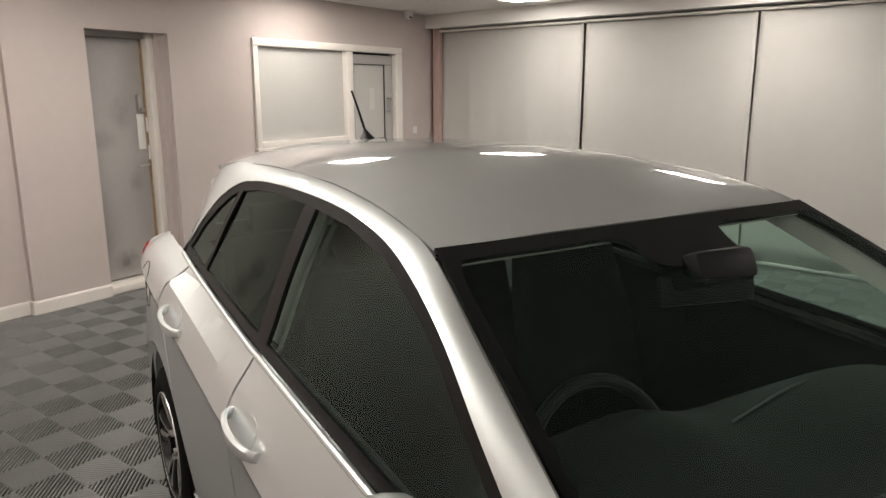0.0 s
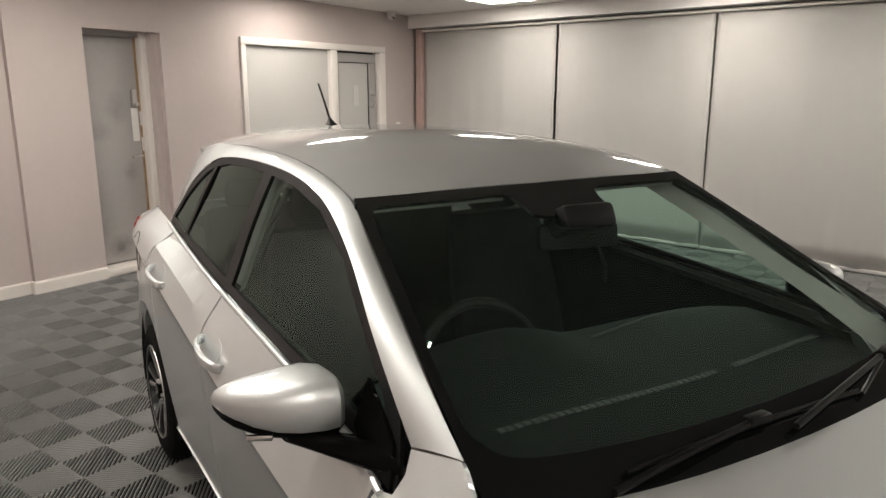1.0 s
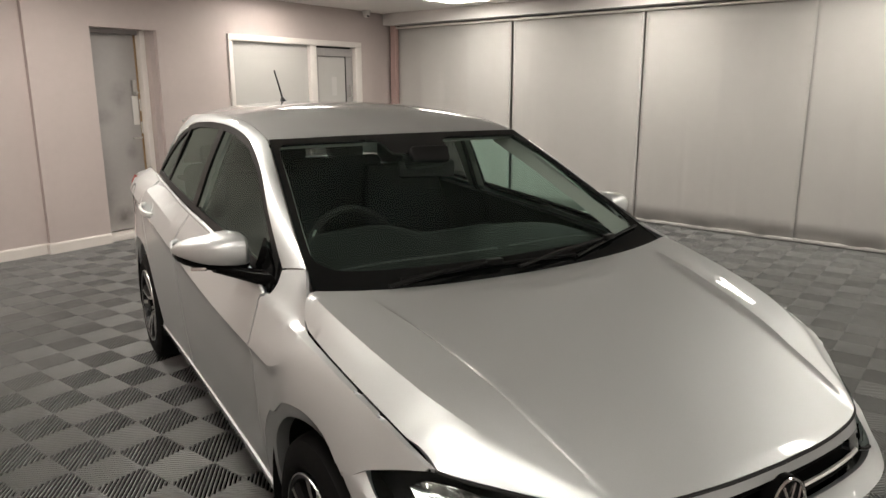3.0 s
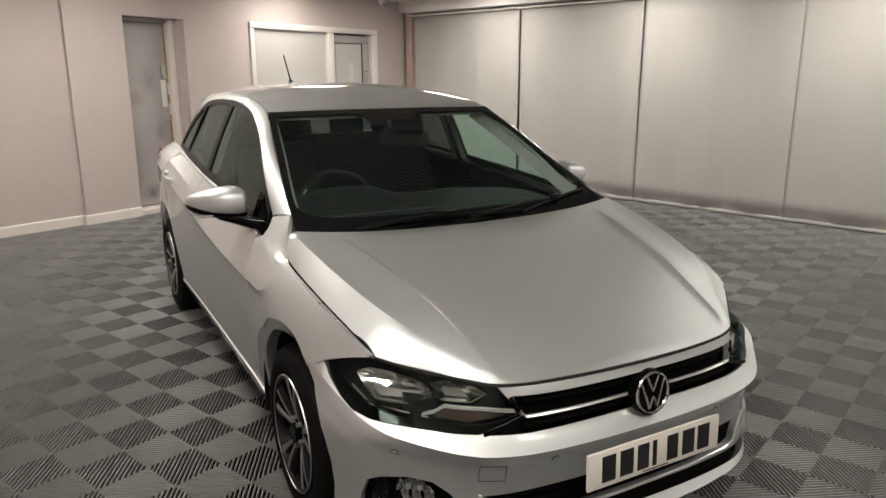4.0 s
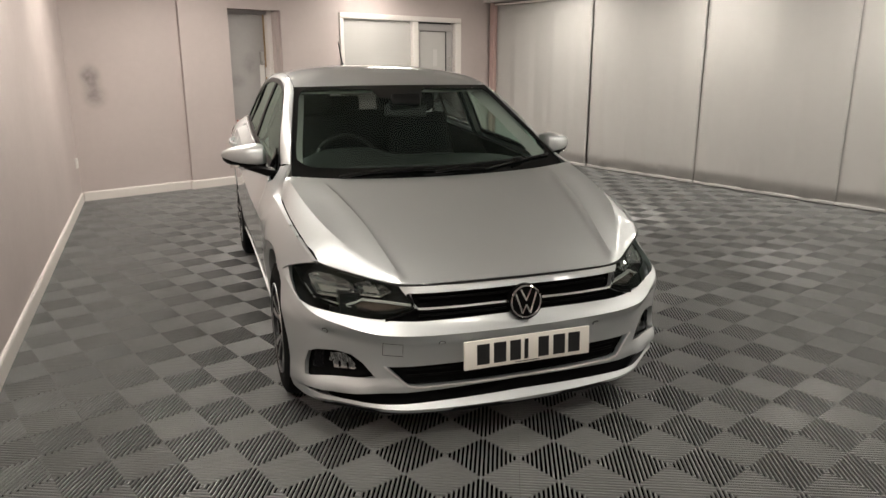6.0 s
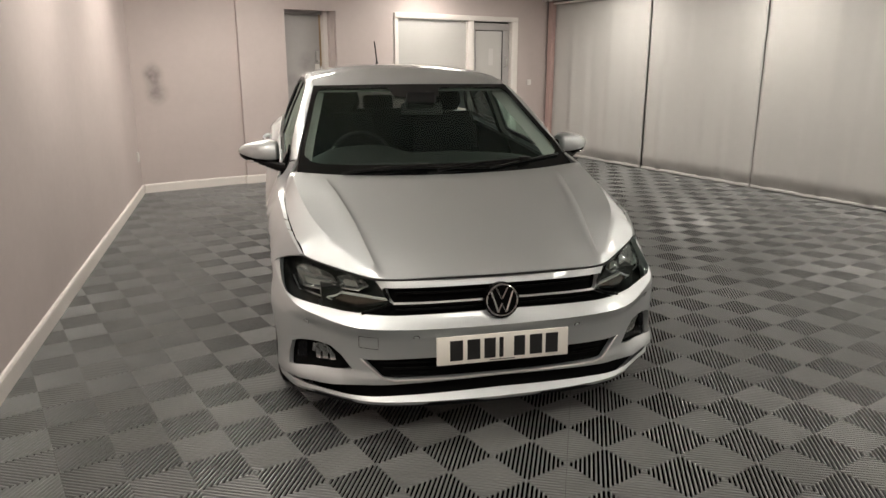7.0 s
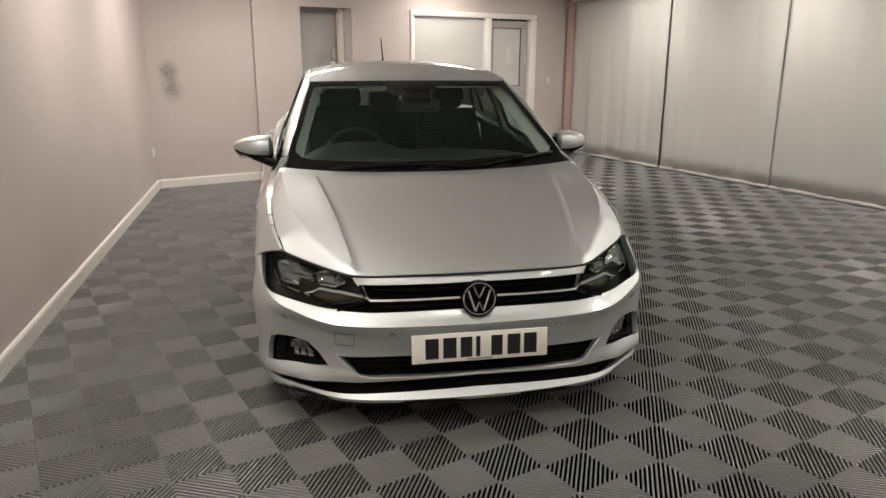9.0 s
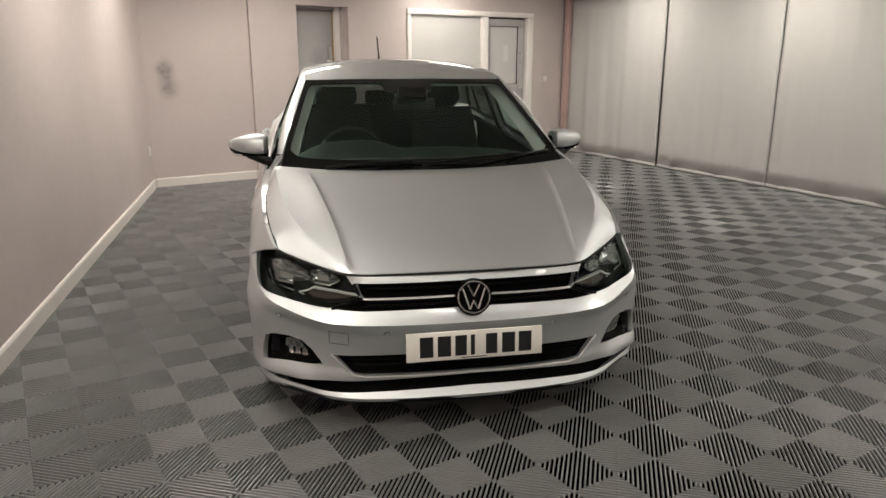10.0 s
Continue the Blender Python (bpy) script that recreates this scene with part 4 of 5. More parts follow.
bon = part("bonnet", skin(bl, lambda x, y: Vector((x, y, bonnet_z(x, y))), (0, 0, 1), lines=cl2, step=0.016, depth=0.02, hard=[cl, [(-a, b) for a, b in cl], ck, [(-a, b) for a, b in ck]]), M_SILVER, car, sharp=55)
gap = [Vector((x, y - .0015, bonnet_z(x, y) - .006)) for x, y in bx]
gap = [Vector((-p.x, p.y, p.z)) for p in gap[:0:-1]] + gap
part("shut_gap", tube(gap, .0042, 6), M_DARK, bon, "dark gap under the bonnet edge")
part("engine_bay", boxed(-.66, .66, -.40, .30, .25, .62), M_TRIM, car, "dark engine bay")

# windscreen
top = [(x, 1.175 + 0.023 * (x / .58) ** 2) for x in np.linspace(.572, 0, 10)]
low = [(x, .300 + 0.08 * (x / .716) ** 2) for x in np.linspace(0, .712, 10)]
wside = [(p[0] - .006, p[1]) for p in RAIL[:5]]
wh = low + wside + top[1:]
wl = wh + [(-a, b) for a, b in wh[::-1]][1:-1]
ih = [(0, .42), (.3, .432), (.58, .475), (.655, .53), (.662, .60), (.618, .83), (.590, .98), (.566, 1.10), (.546, 1.145), (.515, 1.153), (.30, 1.142), (.17, 1.138), (.14, 1.10), (.12, 1.04), (0, 1.025)]
ih = ih[:1] + [tuple(p) for p in spl(ih, 70)][1:-1] + ih[-1:]
il = ih + [(-a, b) for a, b in ih[::-1]][1:-1]
ws_at = lambda x, y: Vector((x, y, ws_z(x, y)))
wsc = part("windscreen", skin(il, ws_at, (0, -1, 1), step=0.05, depth=0), M_WS, car, "tinted laminated windscreen")
wsc.visible_shadow = False
part("windscreen_border", skin(wl, ws_at, (0, -1, 1), [il], step=0.04, depth=0.01), M_FRIT, wsc, "black printed border")

# roof
yr = np.linspace(1.198, 2.90, 22)
rh = [(0, 1.180), (.2, 1.183), (.4, 1.192), (.572, 1.203)] + [(RAIL_X(y) - .004, y) for y in yr[1:]] + [(.3, 3.02), (0, 3.05)]
rl = rh + [(-a, b) for a, b in rh[::-1]][1:-1]
part("roof", skin(rl, lambda x, y: Vector((x, y, roof_z(x, y))), (0, 0, 1), step=0.05, depth=0.015), M_SILVER, car)
part("headliner", skin([(a * .95, 1.12 + (b - 1.122) * .93) for a, b in rl], lambda x, y: Vector((x, y, roof_z(x, y) - .03)), (0, 0, -1), step=0.1, depth=0), M_LINER, car, "pale grey headliner")

# roof antenna
ab = part("antenna", loft([[(r * .55 * math.cos(a * math.pi / 8), 2.68 + r * math.sin(a * math.pi / 8) + dy, z) for a in range(16)] for r, z, dy in ((.055, 1.416, 0), (.050, 1.425, 0), (.030, 1.440, .010), (.014, 1.455, .022), (.010, 1.462, .026))], True, True), M_TRIM, car, "short black roof antenna")
part("mast", tube([(0, 2.705, 1.455), (0, 2.76, 1.53), (0, 2.825, 1.612)], 0.0055, 10, 0.0042), M_TRIM, ab)

# flanks
DLO = [(.603, .905), (.690, 1.010), (.86, 1.122), (1.06, 1.232), (1.28, 1.315), (1.50, 1.352), (1.72, 1.364), (1.95, 1.364), (2.15, 1.355), (2.31, 1.333), (2.45, 1.275), (2.57, 1.180), (2.65, 1.085)]
DLOW = [(2.645, 1.062), (2.30, 1.036), (1.72, 1.000), (1.2, .968), (.8, .938), (.63, .905)]
RAIL2 = RAIL[:10] + [(.553, 2.60, 1.367), (.560, 2.88, 1.29), (.60, 3.10, 1.075)]


def circle(c, r, a0, a1, n=14):
    return [(c + r * math.cos(radians(a0 + (a1 - a0) * i / n)), HUB + r * math.sin(radians(a0 + (a1 - a0) * i / n))) for i in range(n + 1)]


seam = lambda y, d=0.0: (y, G_KZ(y) + wing_rise(y) + d)
wing = [seam(-.271), (-.259, wing_b(-.259, .737, 0)), (-.24, wing_b(-.24, .749, 0)), (-.21, wing_b(-.21, .767, 0)), (-.165, wing_b(-.165, .793, 0)), (-.125, wing_b(-.125, .8155, 0)), (-.09, wing_b(-.09, .838, 0)), (-.056, wing_b(-.056, .648))]
wing += [(y, wing_b(y, z)) for y, z in circle(WF, ARCH + BAND, 124, 0, 18)] + [(.577, .31), (.582, .5), (.583, .70), (.588, .77), (.615, .825), (.648, .878), (.640, .898), (.606, .903), (.604, .935), (.620, .970)]
wing += [(.505, .992), (.45, .968), (.425, .956), (.410, .952), *[seam(y, bonnet_z(x, y) - G_BZ(y) - .003) for x, y in ((.740, .400), (.754, .389), (.7625, .376), (.768, .360))], seam(.333), seam(.27), seam(.2), seam(.1), seam(0), seam(-.1), seam(-.17), seam(-.22)]
fdoor = [(.583, .30), (.589, .5), (.590, .70), (.595, .77), (.622, .825), (.656, .880), (.655, .905), (.72, .922)] + [(y, z - .004) for y, z in DLOW[::-1][1:4]] + [(1.705, .99), (1.70, .8), (1.695, .5), (1.69, .30)]
rdoor = [(1.699, .30), (1.704, .5), (1.709, .8), (1.714, .99)] + [(1.72, .995), (2.3, 1.031), (2.50, 1.045), (2.53, .95), (2.50, .80), (2.44, .64)] + circle(WR, ARCH + BAND, 126, 178, 6) + [(2.355, .30)]
quarter = [(2.512, .80), (2.542, .95), (2.512, 1.046), (2.65, 1.058), (2.9, 1.062), (3.10, 1.055), (3.20, 1.03), (3.29, .95), (3.34, .75), (3.35, .45), (3.3, .25)] + circle(WR, ARCH + BAND, -9, 123, 18) + [(2.452, .64)]
def rear_pane(s, y, z):
    """The rear door's glass, straight up and down inside its frame."""
    a, b = side(y, 1.03), side(y, 1.33)
    return Vector((s * (a + (b - a) * (z - 1.03) / .30 - .010), y, z))


sill = [(.545, .24), (.575, .293), (1.2, .293), (2.352, .293), (2.375, .24), (2.375, .20), (.545, .20)]
c1l = lambda a, b: [(y, G_C1Z(y)) for y in np.linspace(a, b, 20)]
c2l = lambda a, b: [(y, G_C1Z(y) + G_DZ(y)) for y in np.linspace(a, b, 20)]
def kl(a, b):
    return [(y, G_KZ(y)) for y in np.linspace(a, b, 24)]


MIRRORS = []
for s in (-1, 1):
    on_side = lambda y, z, o=0.0: Vector((s * (side(y, z) + o), y, z))
    on_wing = lambda y, b: Vector((s * wing_at(y, b)[0], y, wing_at(y, b)[1]))
    part("front_wing", skin(wing, on_wing, (s, 0, .2), lines=[c1l(.38, .575), c2l(.40, .59), kl(-.24, .62)], step=0.014), M_SILVER, car, sharp=19)
    fd = part("front_door", skin(fdoor, on_side, (s, 0, .2), lines=[c1l(.61, 1.68), c2l(.66, 1.68), kl(.70, 1.69)], step=0.025), M_SILVER, car, sharp=14)
    rd = part("rear_door", skin(rdoor, on_side, (s, 0, .2), lines=[c1l(1.73, 2.49), c2l(1.73, 2.49)], step=0.03), M_SILVER, car, sharp=14)
    rq = part("rear_quarter", skin(quarter, on_side, (s, 0, .2), lines=[c1l(2.58, 3.3)], step=0.035), M_SILVER, car)
    part("sill", skin(sill, lambda y, z: on_side(y, z, .006), (s, 0, 0), step=0.04, depth=0.016), M_SILVER, car)
    # pillars and cantrail from the window line to the roof edge
    dlf, rlf = [(.622, .973), (.72, 1.035)] + DLO[2:], [(.706, .503, .992), (.682, .655, 1.060)] + RAIL2[2:]
    A, B = spl([(s * side(y, z), y, z) for y, z in dlf], 61), spl([(s * x, y, z) for x, y, z in rlf], 61)
    rows = []
    for t in (0, .12, .3, .5, .7, .88, 1):
        rows.append([Vector(a) * (1 - t) + Vector(b) * t + Vector((s * .62, 0, .78)) * (.026 * t * (1 - t)) for a, b in zip(A, B)])
    part("side_frame", loft(rows), M_SILVER, car)
    # black window surround, panes
    dl = DLO + DLOW
    pf = [(.682, .933), (.712, .989), (.747, 1.023), (.889, 1.109), (1.075, 1.213), (1.282, 1.291), (1.50, 1.327), (1.690, 1.337), (1.682, 1.020), (1.2, .991), (.80, .962)]
    pr = [(1.752, 1.025), (1.760, 1.339), (1.95, 1.340), (2.14, 1.331), (2.262, 1.313), (2.345, 1.060)]
    pq = [(2.375, 1.058), (2.298, 1.308), (2.36, 1.285), (2.44, 1.240), (2.545, 1.163), (2.618, 1.082)]
    part("window_surround", skin(dl, lambda y, z: on_side(y, z, -.004), (s, 0, .2), [pf, pr, pq], step=0.035, depth=0.012), M_TRIM, car, "black window surround")
    part("front_window", skin(pf, lambda y, z: on_side(y, z, -.010), (s, 0, .2), step=0.06, depth=0), M_SIDEG, fd, "green tinted side glass")
    part("rear_window", skin(pr, lambda y, z: rear_pane(s, y, z), (s, 0, .2), step=0.06, depth=0), M_PRIV, rd, "dark privacy glass", smooth=False)
    part("quarter_window", skin(pq, lambda y, z: on_side(y, z, -.010), (s, 0, .2), step=0.06, depth=0), M_PRIV, rd, "dark privacy glass")
    belt = [on_side(y, z - .008, .003) for y, z in spl(DLOW, 30)]
    part("belt_trim", tube(belt, 0.008, 8), M_SILVER, car, "bright belt line trim")
    # mirror sail, housing
    sail = [(.612, .908), (.66, .965), (.745, 1.014), (.80, 1.040), (.79, .955), (.73, .925)]
    part("mirror_sail", skin(sail, lambda y, z: on_side(y, z, .007), (s, 0, .2), step=0.04, depth=0.01), M_GLOSSK, fd, "black mirror foot")
    MIRRORS.append((s, fd))
    # handles
    for y, z, own in ((1.57, .862, fd), (2.30, .922, rd)):
        pts = [on_side(y + d, z + .012 * d / .1, o) for d, o in ((-.105, .002), (-.085, .022), (-.03, .036), (.03, .036), (.085, .022), (.105, .002))]
        rows = []
        for i, q in enumerate(spl(pts, 17)):
            wd = .017 * (0.75 + 0.25 * math.sin(math.pi * i / 16))
            rows.append([Vector(q) + Vector((s * dx * .009, 0, dz * wd)) for dx, dz in ((0, -1), (.8, -.7), (1, 0), (.8, .7), (0, 1), (-.8, .7), (-1, 0), (-.8, -.7))])
        hd = part("door_handle", loft(rows, True, True), M_SILVER, own)
        cup = [(y + .062 * math.cos(a), z + .004 + .034 * math.sin(a)) for a in np.linspace(0, 2 * math.pi, 21)[:-1]]
        part("handle_cup", skin(cup, lambda yy, zz: on_side(yy, zz, .0015), (s, 0, 0), step=0.02, depth=0.001), M_SILVER, hd)
    # arch liners
    for c in (WF, WR):
        rows = [[Vector((s * x, yy, zz)) for yy, zz in circle(c, ARCH + .012, -12, 192, 24)] for x in (.55, .835)]
        part("arch_liner", loft(rows), M_TRIM, car, "black wheel arch liner")
        rows = []
        for yy, zz in circle(c, ARCH + BAND, -10, 190, 36):
            d = Vector((0, yy - c, zz - HUB)).normalized()
            o = on_side(min(max(yy, -.22), 3.3), zz)
            if c == WF and yy < .03:
                q = nose_at(*by_y(min(-.021, max(yy, nose(3.2, zz).y)), zz))
                f = ease(yy, -.10, .03)
                o.x = o.x * f + s * q.x * (1 - f)
            o = Vector((o.x, yy, zz))
            rows.append([o + d * a + Vector((s * b, 0, 0)) for a, b in ((.001, -.004), (-.003, -.001), (-.006, -.003), (-.040, -.016), (-.046, -.020), (-.047, -.06))])
        part("arch_lip", loft(rows), M_SILVER, car)
    # lamp at the tail and fuel flap
    tl = [(3.17, 1.00), (3.22, 1.003), (3.275, .94), (3.30, .86), (3.24, .87), (3.19, .93)]
    part("tail_lamp", skin(tl, lambda y, z: on_side(y, z, .006), (s, 0, 0), step=0.04, depth=0.008), M_RED, car, "red tail lamp")
    if s < 0:
        ff = [(2.88 + .085 * math.cos(a), .90 + .085 * math.sin(a)) for a in np.linspace(0, 2 * math.pi, 33)]
        part("fuel_flap_gap", tube([on_side(y, z, .0005) for y, z in ff], 0.0018, 5), M_DARK, rq, "outline of round fuel flap")


def mirror(s, parent):
    """A door mirror: painted cap over a black lower shell on an arm."""
    def ell(x, ry, lo, hi, cy, n=24, cut=0.0):
        pts, cz, rz = [], (lo + hi) / 2, (hi - lo) / 2
        for i in range(n):
            a = 2 * math.pi * i / n
            ca, sa = math.cos(a), math.sin(a)
            pts.append(Vector((s * x, cy + ry * math.copysign(abs(ca) ** .62, ca), max(lo + cut, cz + rz * math.copysign(abs(sa) ** .68, sa)))))
        return pts
    sec = [(.790, .046, .962, 1.030, .846), (.795, .064, .949, 1.048, .843), (.808, .076, .943, 1.058, .843), (.838, .082, .942, 1.063, .848), (.880, .083, .946, 1.058, .858), (.920, .078, .952, 1.049, .873), (.955, .066, .959, 1.039, .892), (.981, .049, .967, 1.028, .912), (.996, .030, .976, 1.017, .930), (1.003, .010, .986, 1.004, .944)]
    cap = part("mirror_cap", loft([ell(x, ry, lo, hi, cy, cut=.018 * min(1, (hi - lo) / .06)) for x, ry, lo, hi, cy in sec], True, True), M_SILVER, parent, "silver mirror cap")
    part("mirror_shell", loft([ell(x * .995 + .002, ry * .93, lo - .010, hi - .012, cy + .004) for x, ry, lo, hi, cy in sec], True, True), M_GLOSSK, parent, "black lower mirror shell")
    arm = [(.762, .69, .925), (.80, .735, .932), (.85, .79, .940), (.90, .845, .948)]
    rows = []
    for (x, y, z), w, h in zip(arm, (.075, .06, .05, .04), (.03, .024, .018, .014)):
        rows.append([Vector((s * x, y + w * math.cos(a), z + h * math.sin(a))) for a in np.linspace(0, 2 * math.pi, 15)[:-1]])
    part("mirror_arm", loft(rows, True, True), M_GLOSSK, parent, "black mirror arm")
    part("repeater", boxed(-.025, .025, -.004, .004, -.006, .006, Matrix.Translation((s * .945, .835, .952)) @ pose(0, 0, 0, 0, 0, s * 28), 0.002), M_CHROME, parent, "clear indicator repeater")
    part("mirror_glass", boxed(-.068, .068, -.002, .002, -.036, .036, Matrix.Translation((s * .880, .922, 1.0)) @ pose(0, 0, 0, 0, 0, s * 12), 0.002), M_CHROME, parent)


for s, own in MIRRORS:
    mirror(s, own)


# tail
def tail_at(x, z):
    return Vector((x, TAIL(z) - .13 * (abs(x) / .7) ** 3, z))


TAIL = Smooth([.2, .3, .5, .75, .95, 1.07, 1.2, 1.36], [3.30, 3.37, 3.39, 3.38, 3.32, 3.24, 3.14, 3.03])
tw = Smooth([.2, .5, .9, 1.07, 1.2, 1.36], [.70, .74, .66, .585, .545, .52])
zs = np.linspace(.22, 1.26, 18)
th = [(tw(z), z) for z in zs] + [(.42, 1.315), (.2, 1.345)]
tloop = th + [(-a, b) for a, b in th[::-1]]
rw = [(.50, 1.05), (.46, 1.28), (.42, 1.31), (-.42, 1.31), (-.46, 1.28), (-.50, 1.05)]
tg = part("tailgate", skin(tloop, tail_at, (0, 1, 0), [rw], step=0.07), M_SILVER, car)
part("rear_screen", skin(rw, lambda x, z: tail_at(x, z) + Vector((0, -.004, 0)), (0, 1, 0), step=0.1, depth=0), M_PRIV, tg, "rear window glass")


# wheels
M_DISC = material("brake_steel", (0.10, 0.10, 0.10), 0.45, 0.8)


def wheel(c, s, front):
    hub = Vector((s * .845, c, HUB))
    prof = [(.195, -.19), (.225, -.200), (.262, -.195), (.290, -.180), (.301, -.160), (.305, -.13), (.305, -.06), (.301, -.035), (.290, -.014), (.262, -.001), (.238, .002), (.212, -.006), (.198, -.02)]
    ty = part("wheel", loft([[Vector((s * d, r * math.cos(a), r * math.sin(a))) for a in np.linspace(0, 2 * math.pi, 61)[:-1]] for r, d in prof], True), M_TYRE, car, "alloy wheel with black tyre")
    ty.matrix_basis = Matrix.Translation(hub)
    ring = [(.200, -.012), (.203, -.004), (.198, .000), (.188, -.004), (.184, -.03), (.180, -.15)]
    part("rim", loft([[Vector((s * d, r * math.cos(a), r * math.sin(a))) for a in np.linspace(0, 2 * math.pi, 61)[:-1]] for r, d in ring], True), M_ALLOYK, ty, "dark alloy rim")
    part("rim_edge", loft([[Vector((s * d, r * math.cos(a), r * math.sin(a))) for a in np.linspace(0, 2 * math.pi, 61)[:-1]] for r, d in ((.2035, -.003), (.2022, .0008), (.2000, .0014), (.1985, -.002))], True), M_ALLOY, ty, "machined rim edge")
    bm = bmesh.new()
    cyl(bm, .13, .03, Matrix.Translation((-s * .11, 0, 0)) @ pose(0, 0, 0, 0, 90, 0), 32)
    part("brake_disc", bm, M_DISC, ty, "dark steel brake disc")
    bm = bmesh.new()
    cyl(bm, .18, .01, Matrix.Translation((-s * .14, 0, 0)) @ pose(0, 0, 0, 0, 90, 0), 32)
    part("back_plate", bm, M_DARK, ty)
    off = 0.31 if front else 0.05
    for k in range(5):
        for tw2 in (-1, 1):
            a0 = 2 * math.pi * k / 5 + off
            rows, face = [], []
            for r, da, wi, d in ((.030, .30, .020, -.030), (.065, .25, .017, -.020), (.11, .23, .018, -.012), (.155, .25, .023, -.006), (.194, .27, .030, -.004)):
                a = a0 + tw2 * da
                u, v = Vector((0, math.cos(a), math.sin(a))), Vector((0, -math.sin(a), math.cos(a))) * tw2
                rows.append([u * r + v * (wi * q) + Vector((s * (d + h), 0, 0)) for q, h in ((-1, -.045), (-.95, -.004), (-.6, 0), (.6, -.004), (.95, -.012), (1, -.045))])
                face.append([u * r + v * (wi * q) + Vector((s * (d + h + .0006), 0, 0)) for q, h in ((-.92, -.0030), (-.60, .0004), (-.05, -.0012))])
            sp = part("spoke", loft(rows), M_ALLOYK, ty, "gloss black spoke")
            part("spoke_face", loft(face), M_ALLOY, sp, "polished spoke face")
    bm = bmesh.new()
    cyl(bm, .034, .02, Matrix.Translation((-s * .014, 0, 0)) @ pose(0, 0, 0, 0, 90, 0), 28)
    part("hub_cap", bm, M_GLOSSK, ty)
    for k in range(5):
        a = 2 * math.pi * (k + .5) / 5 + off
        bm = bmesh.new()
        cyl(bm, .009, .016, Matrix.Translation((-s * .018, .05 * math.cos(a), .05 * math.sin(a))) @ pose(0, 0, 0, 0, 90, 0), 8)
        part("wheel_bolt", bm, M_STEEL, ty)


for c, fr in ((WF, True), (WR, False)):
    for s in (-1, 1):
        wheel(c, s, fr)
part("underbody", boxed(-.60, .60, -.30, 3.2, .17, .30), M_TRIM, car, "black underbody")
part("floor_pan", boxed(-.72, .72, .42, 3.1, .30, .42), M_CABIN, car, "black cabin floor")

# wipers

def wiper(x0, y0, x1, y1, px, py):
    q = [Vector((x0 + (x1 - x0) * i / 10, y0 + (y1 - y0) * i / 10, ws_z(x0 + (x1 - x0) * i / 10, y0 + (y1 - y0) * i / 10) + .010)) for i in range(11)]
    b = part("wiper", tube(q, 0.0058, 8), M_WIPER, car, "black wiper arm and blade")
    mid = q[5] + Vector((0, 0, .008))
    part("arm", tube([Vector((px, py, ws_z(px, py) + .02)), (Vector((px, py, ws_z(px, py) + .03)) + mid) / 2 + Vector((0, -.006, .004)), mid], 0.0075, 8), M_WIPER, b)
    part("clip", boxed(-.03, .03, -.012, .012, -.008, .012, Matrix.Translation(mid) @ pose(0, 0, 0, 0, 0, math.degrees(math.atan2(y1 - y0, x1 - x0))), 0.003), M_WIPER, b)


wiper(-.445, .392, .24, .372, -.50, .364)
wiper(.24, .364, .655, .49, -.03, .345)

# ---- cabin ----
def dash_z(x, y):
    hump = .055 * math.exp(-((x + .36) / .24) ** 4) * max(0, min(1, (y - .70) / .22))
    return .935 + .02 * math.sin((y - .45) * 3) + hump - .05 * (abs(x) / .7) ** 4 - .6 * max(0, y - .95) ** 1.3


dh = [(0, .40), (.45, .46), (.62, .58), (.66, .75), (.66, 1.0), (0, 1.02)]
dl = dh + [(-a, b) for a, b in dh[::-1]][1:-1]
dash = part("dashboard", skin(dl, lambda x, y: Vector((x, y, dash_z(x, y))), (0, 0, 1), step=0.05, depth=0.2), M_CABIN, car, "black plastic dashboard")
for x0, x1 in ((-.53, .07), (.13, .56)):
    bm = bmesh.new()
    n = int((x1 - x0) / .019)
    for i in range(n):
        x = x0 + (x1 - x0) * (i + .5) / n
        y = .607 + .05 * (x / .55) ** 2
        box(bm, x - .0062, x + .0062, y - .007, y + .009, dash_z(x, y) - .004, dash_z(x, y) + .003)
    part("air_vent", bm, M_SLOT, dash, "pale slotted windscreen vent", smooth=False)
# thin pale line laid along the top of the dashboard
part("dash_line", tube([(x, y, dash_z(x, y) + .003) for x, y in ((-.05, .905), (.05, .925), (.12, .937), (.20, .950), (.29, .958))], .0026, 6), M_SLOT, dash, "pale thin line along the dashboard")
wc = Matrix.Translation((-.335, .965, .897)) @ pose(0, 0, 0, 68, 0, 0)
sw = part("steering_wheel", tube([wc @ Vector((.182 * math.cos(a), .182 * math.sin(a), 0)) for a in np.linspace(0, 2 * math.pi, 49)], 0.0135, 10), M_TRIM, car, "black leather steering wheel")
part("boss", boxed(-.075, .075, -.06, .05, -.025, .012, wc, .012), M_CABIN, sw)
part("spoke", boxed(-.175, .175, -.018, .022, -.012, .008, wc, .006), M_CABIN, sw)
part("spoke", boxed(-.02, .02, -.175, 0, -.012, .008, wc, .006), M_CABIN, sw)
part("rim_insert", tube([wc @ Vector((.182 * math.cos(a), .182 * math.sin(a), .0125)) for a in np.linspace(2.5, 3.0, 8)], 0.005, 6), M_CHROME, sw)


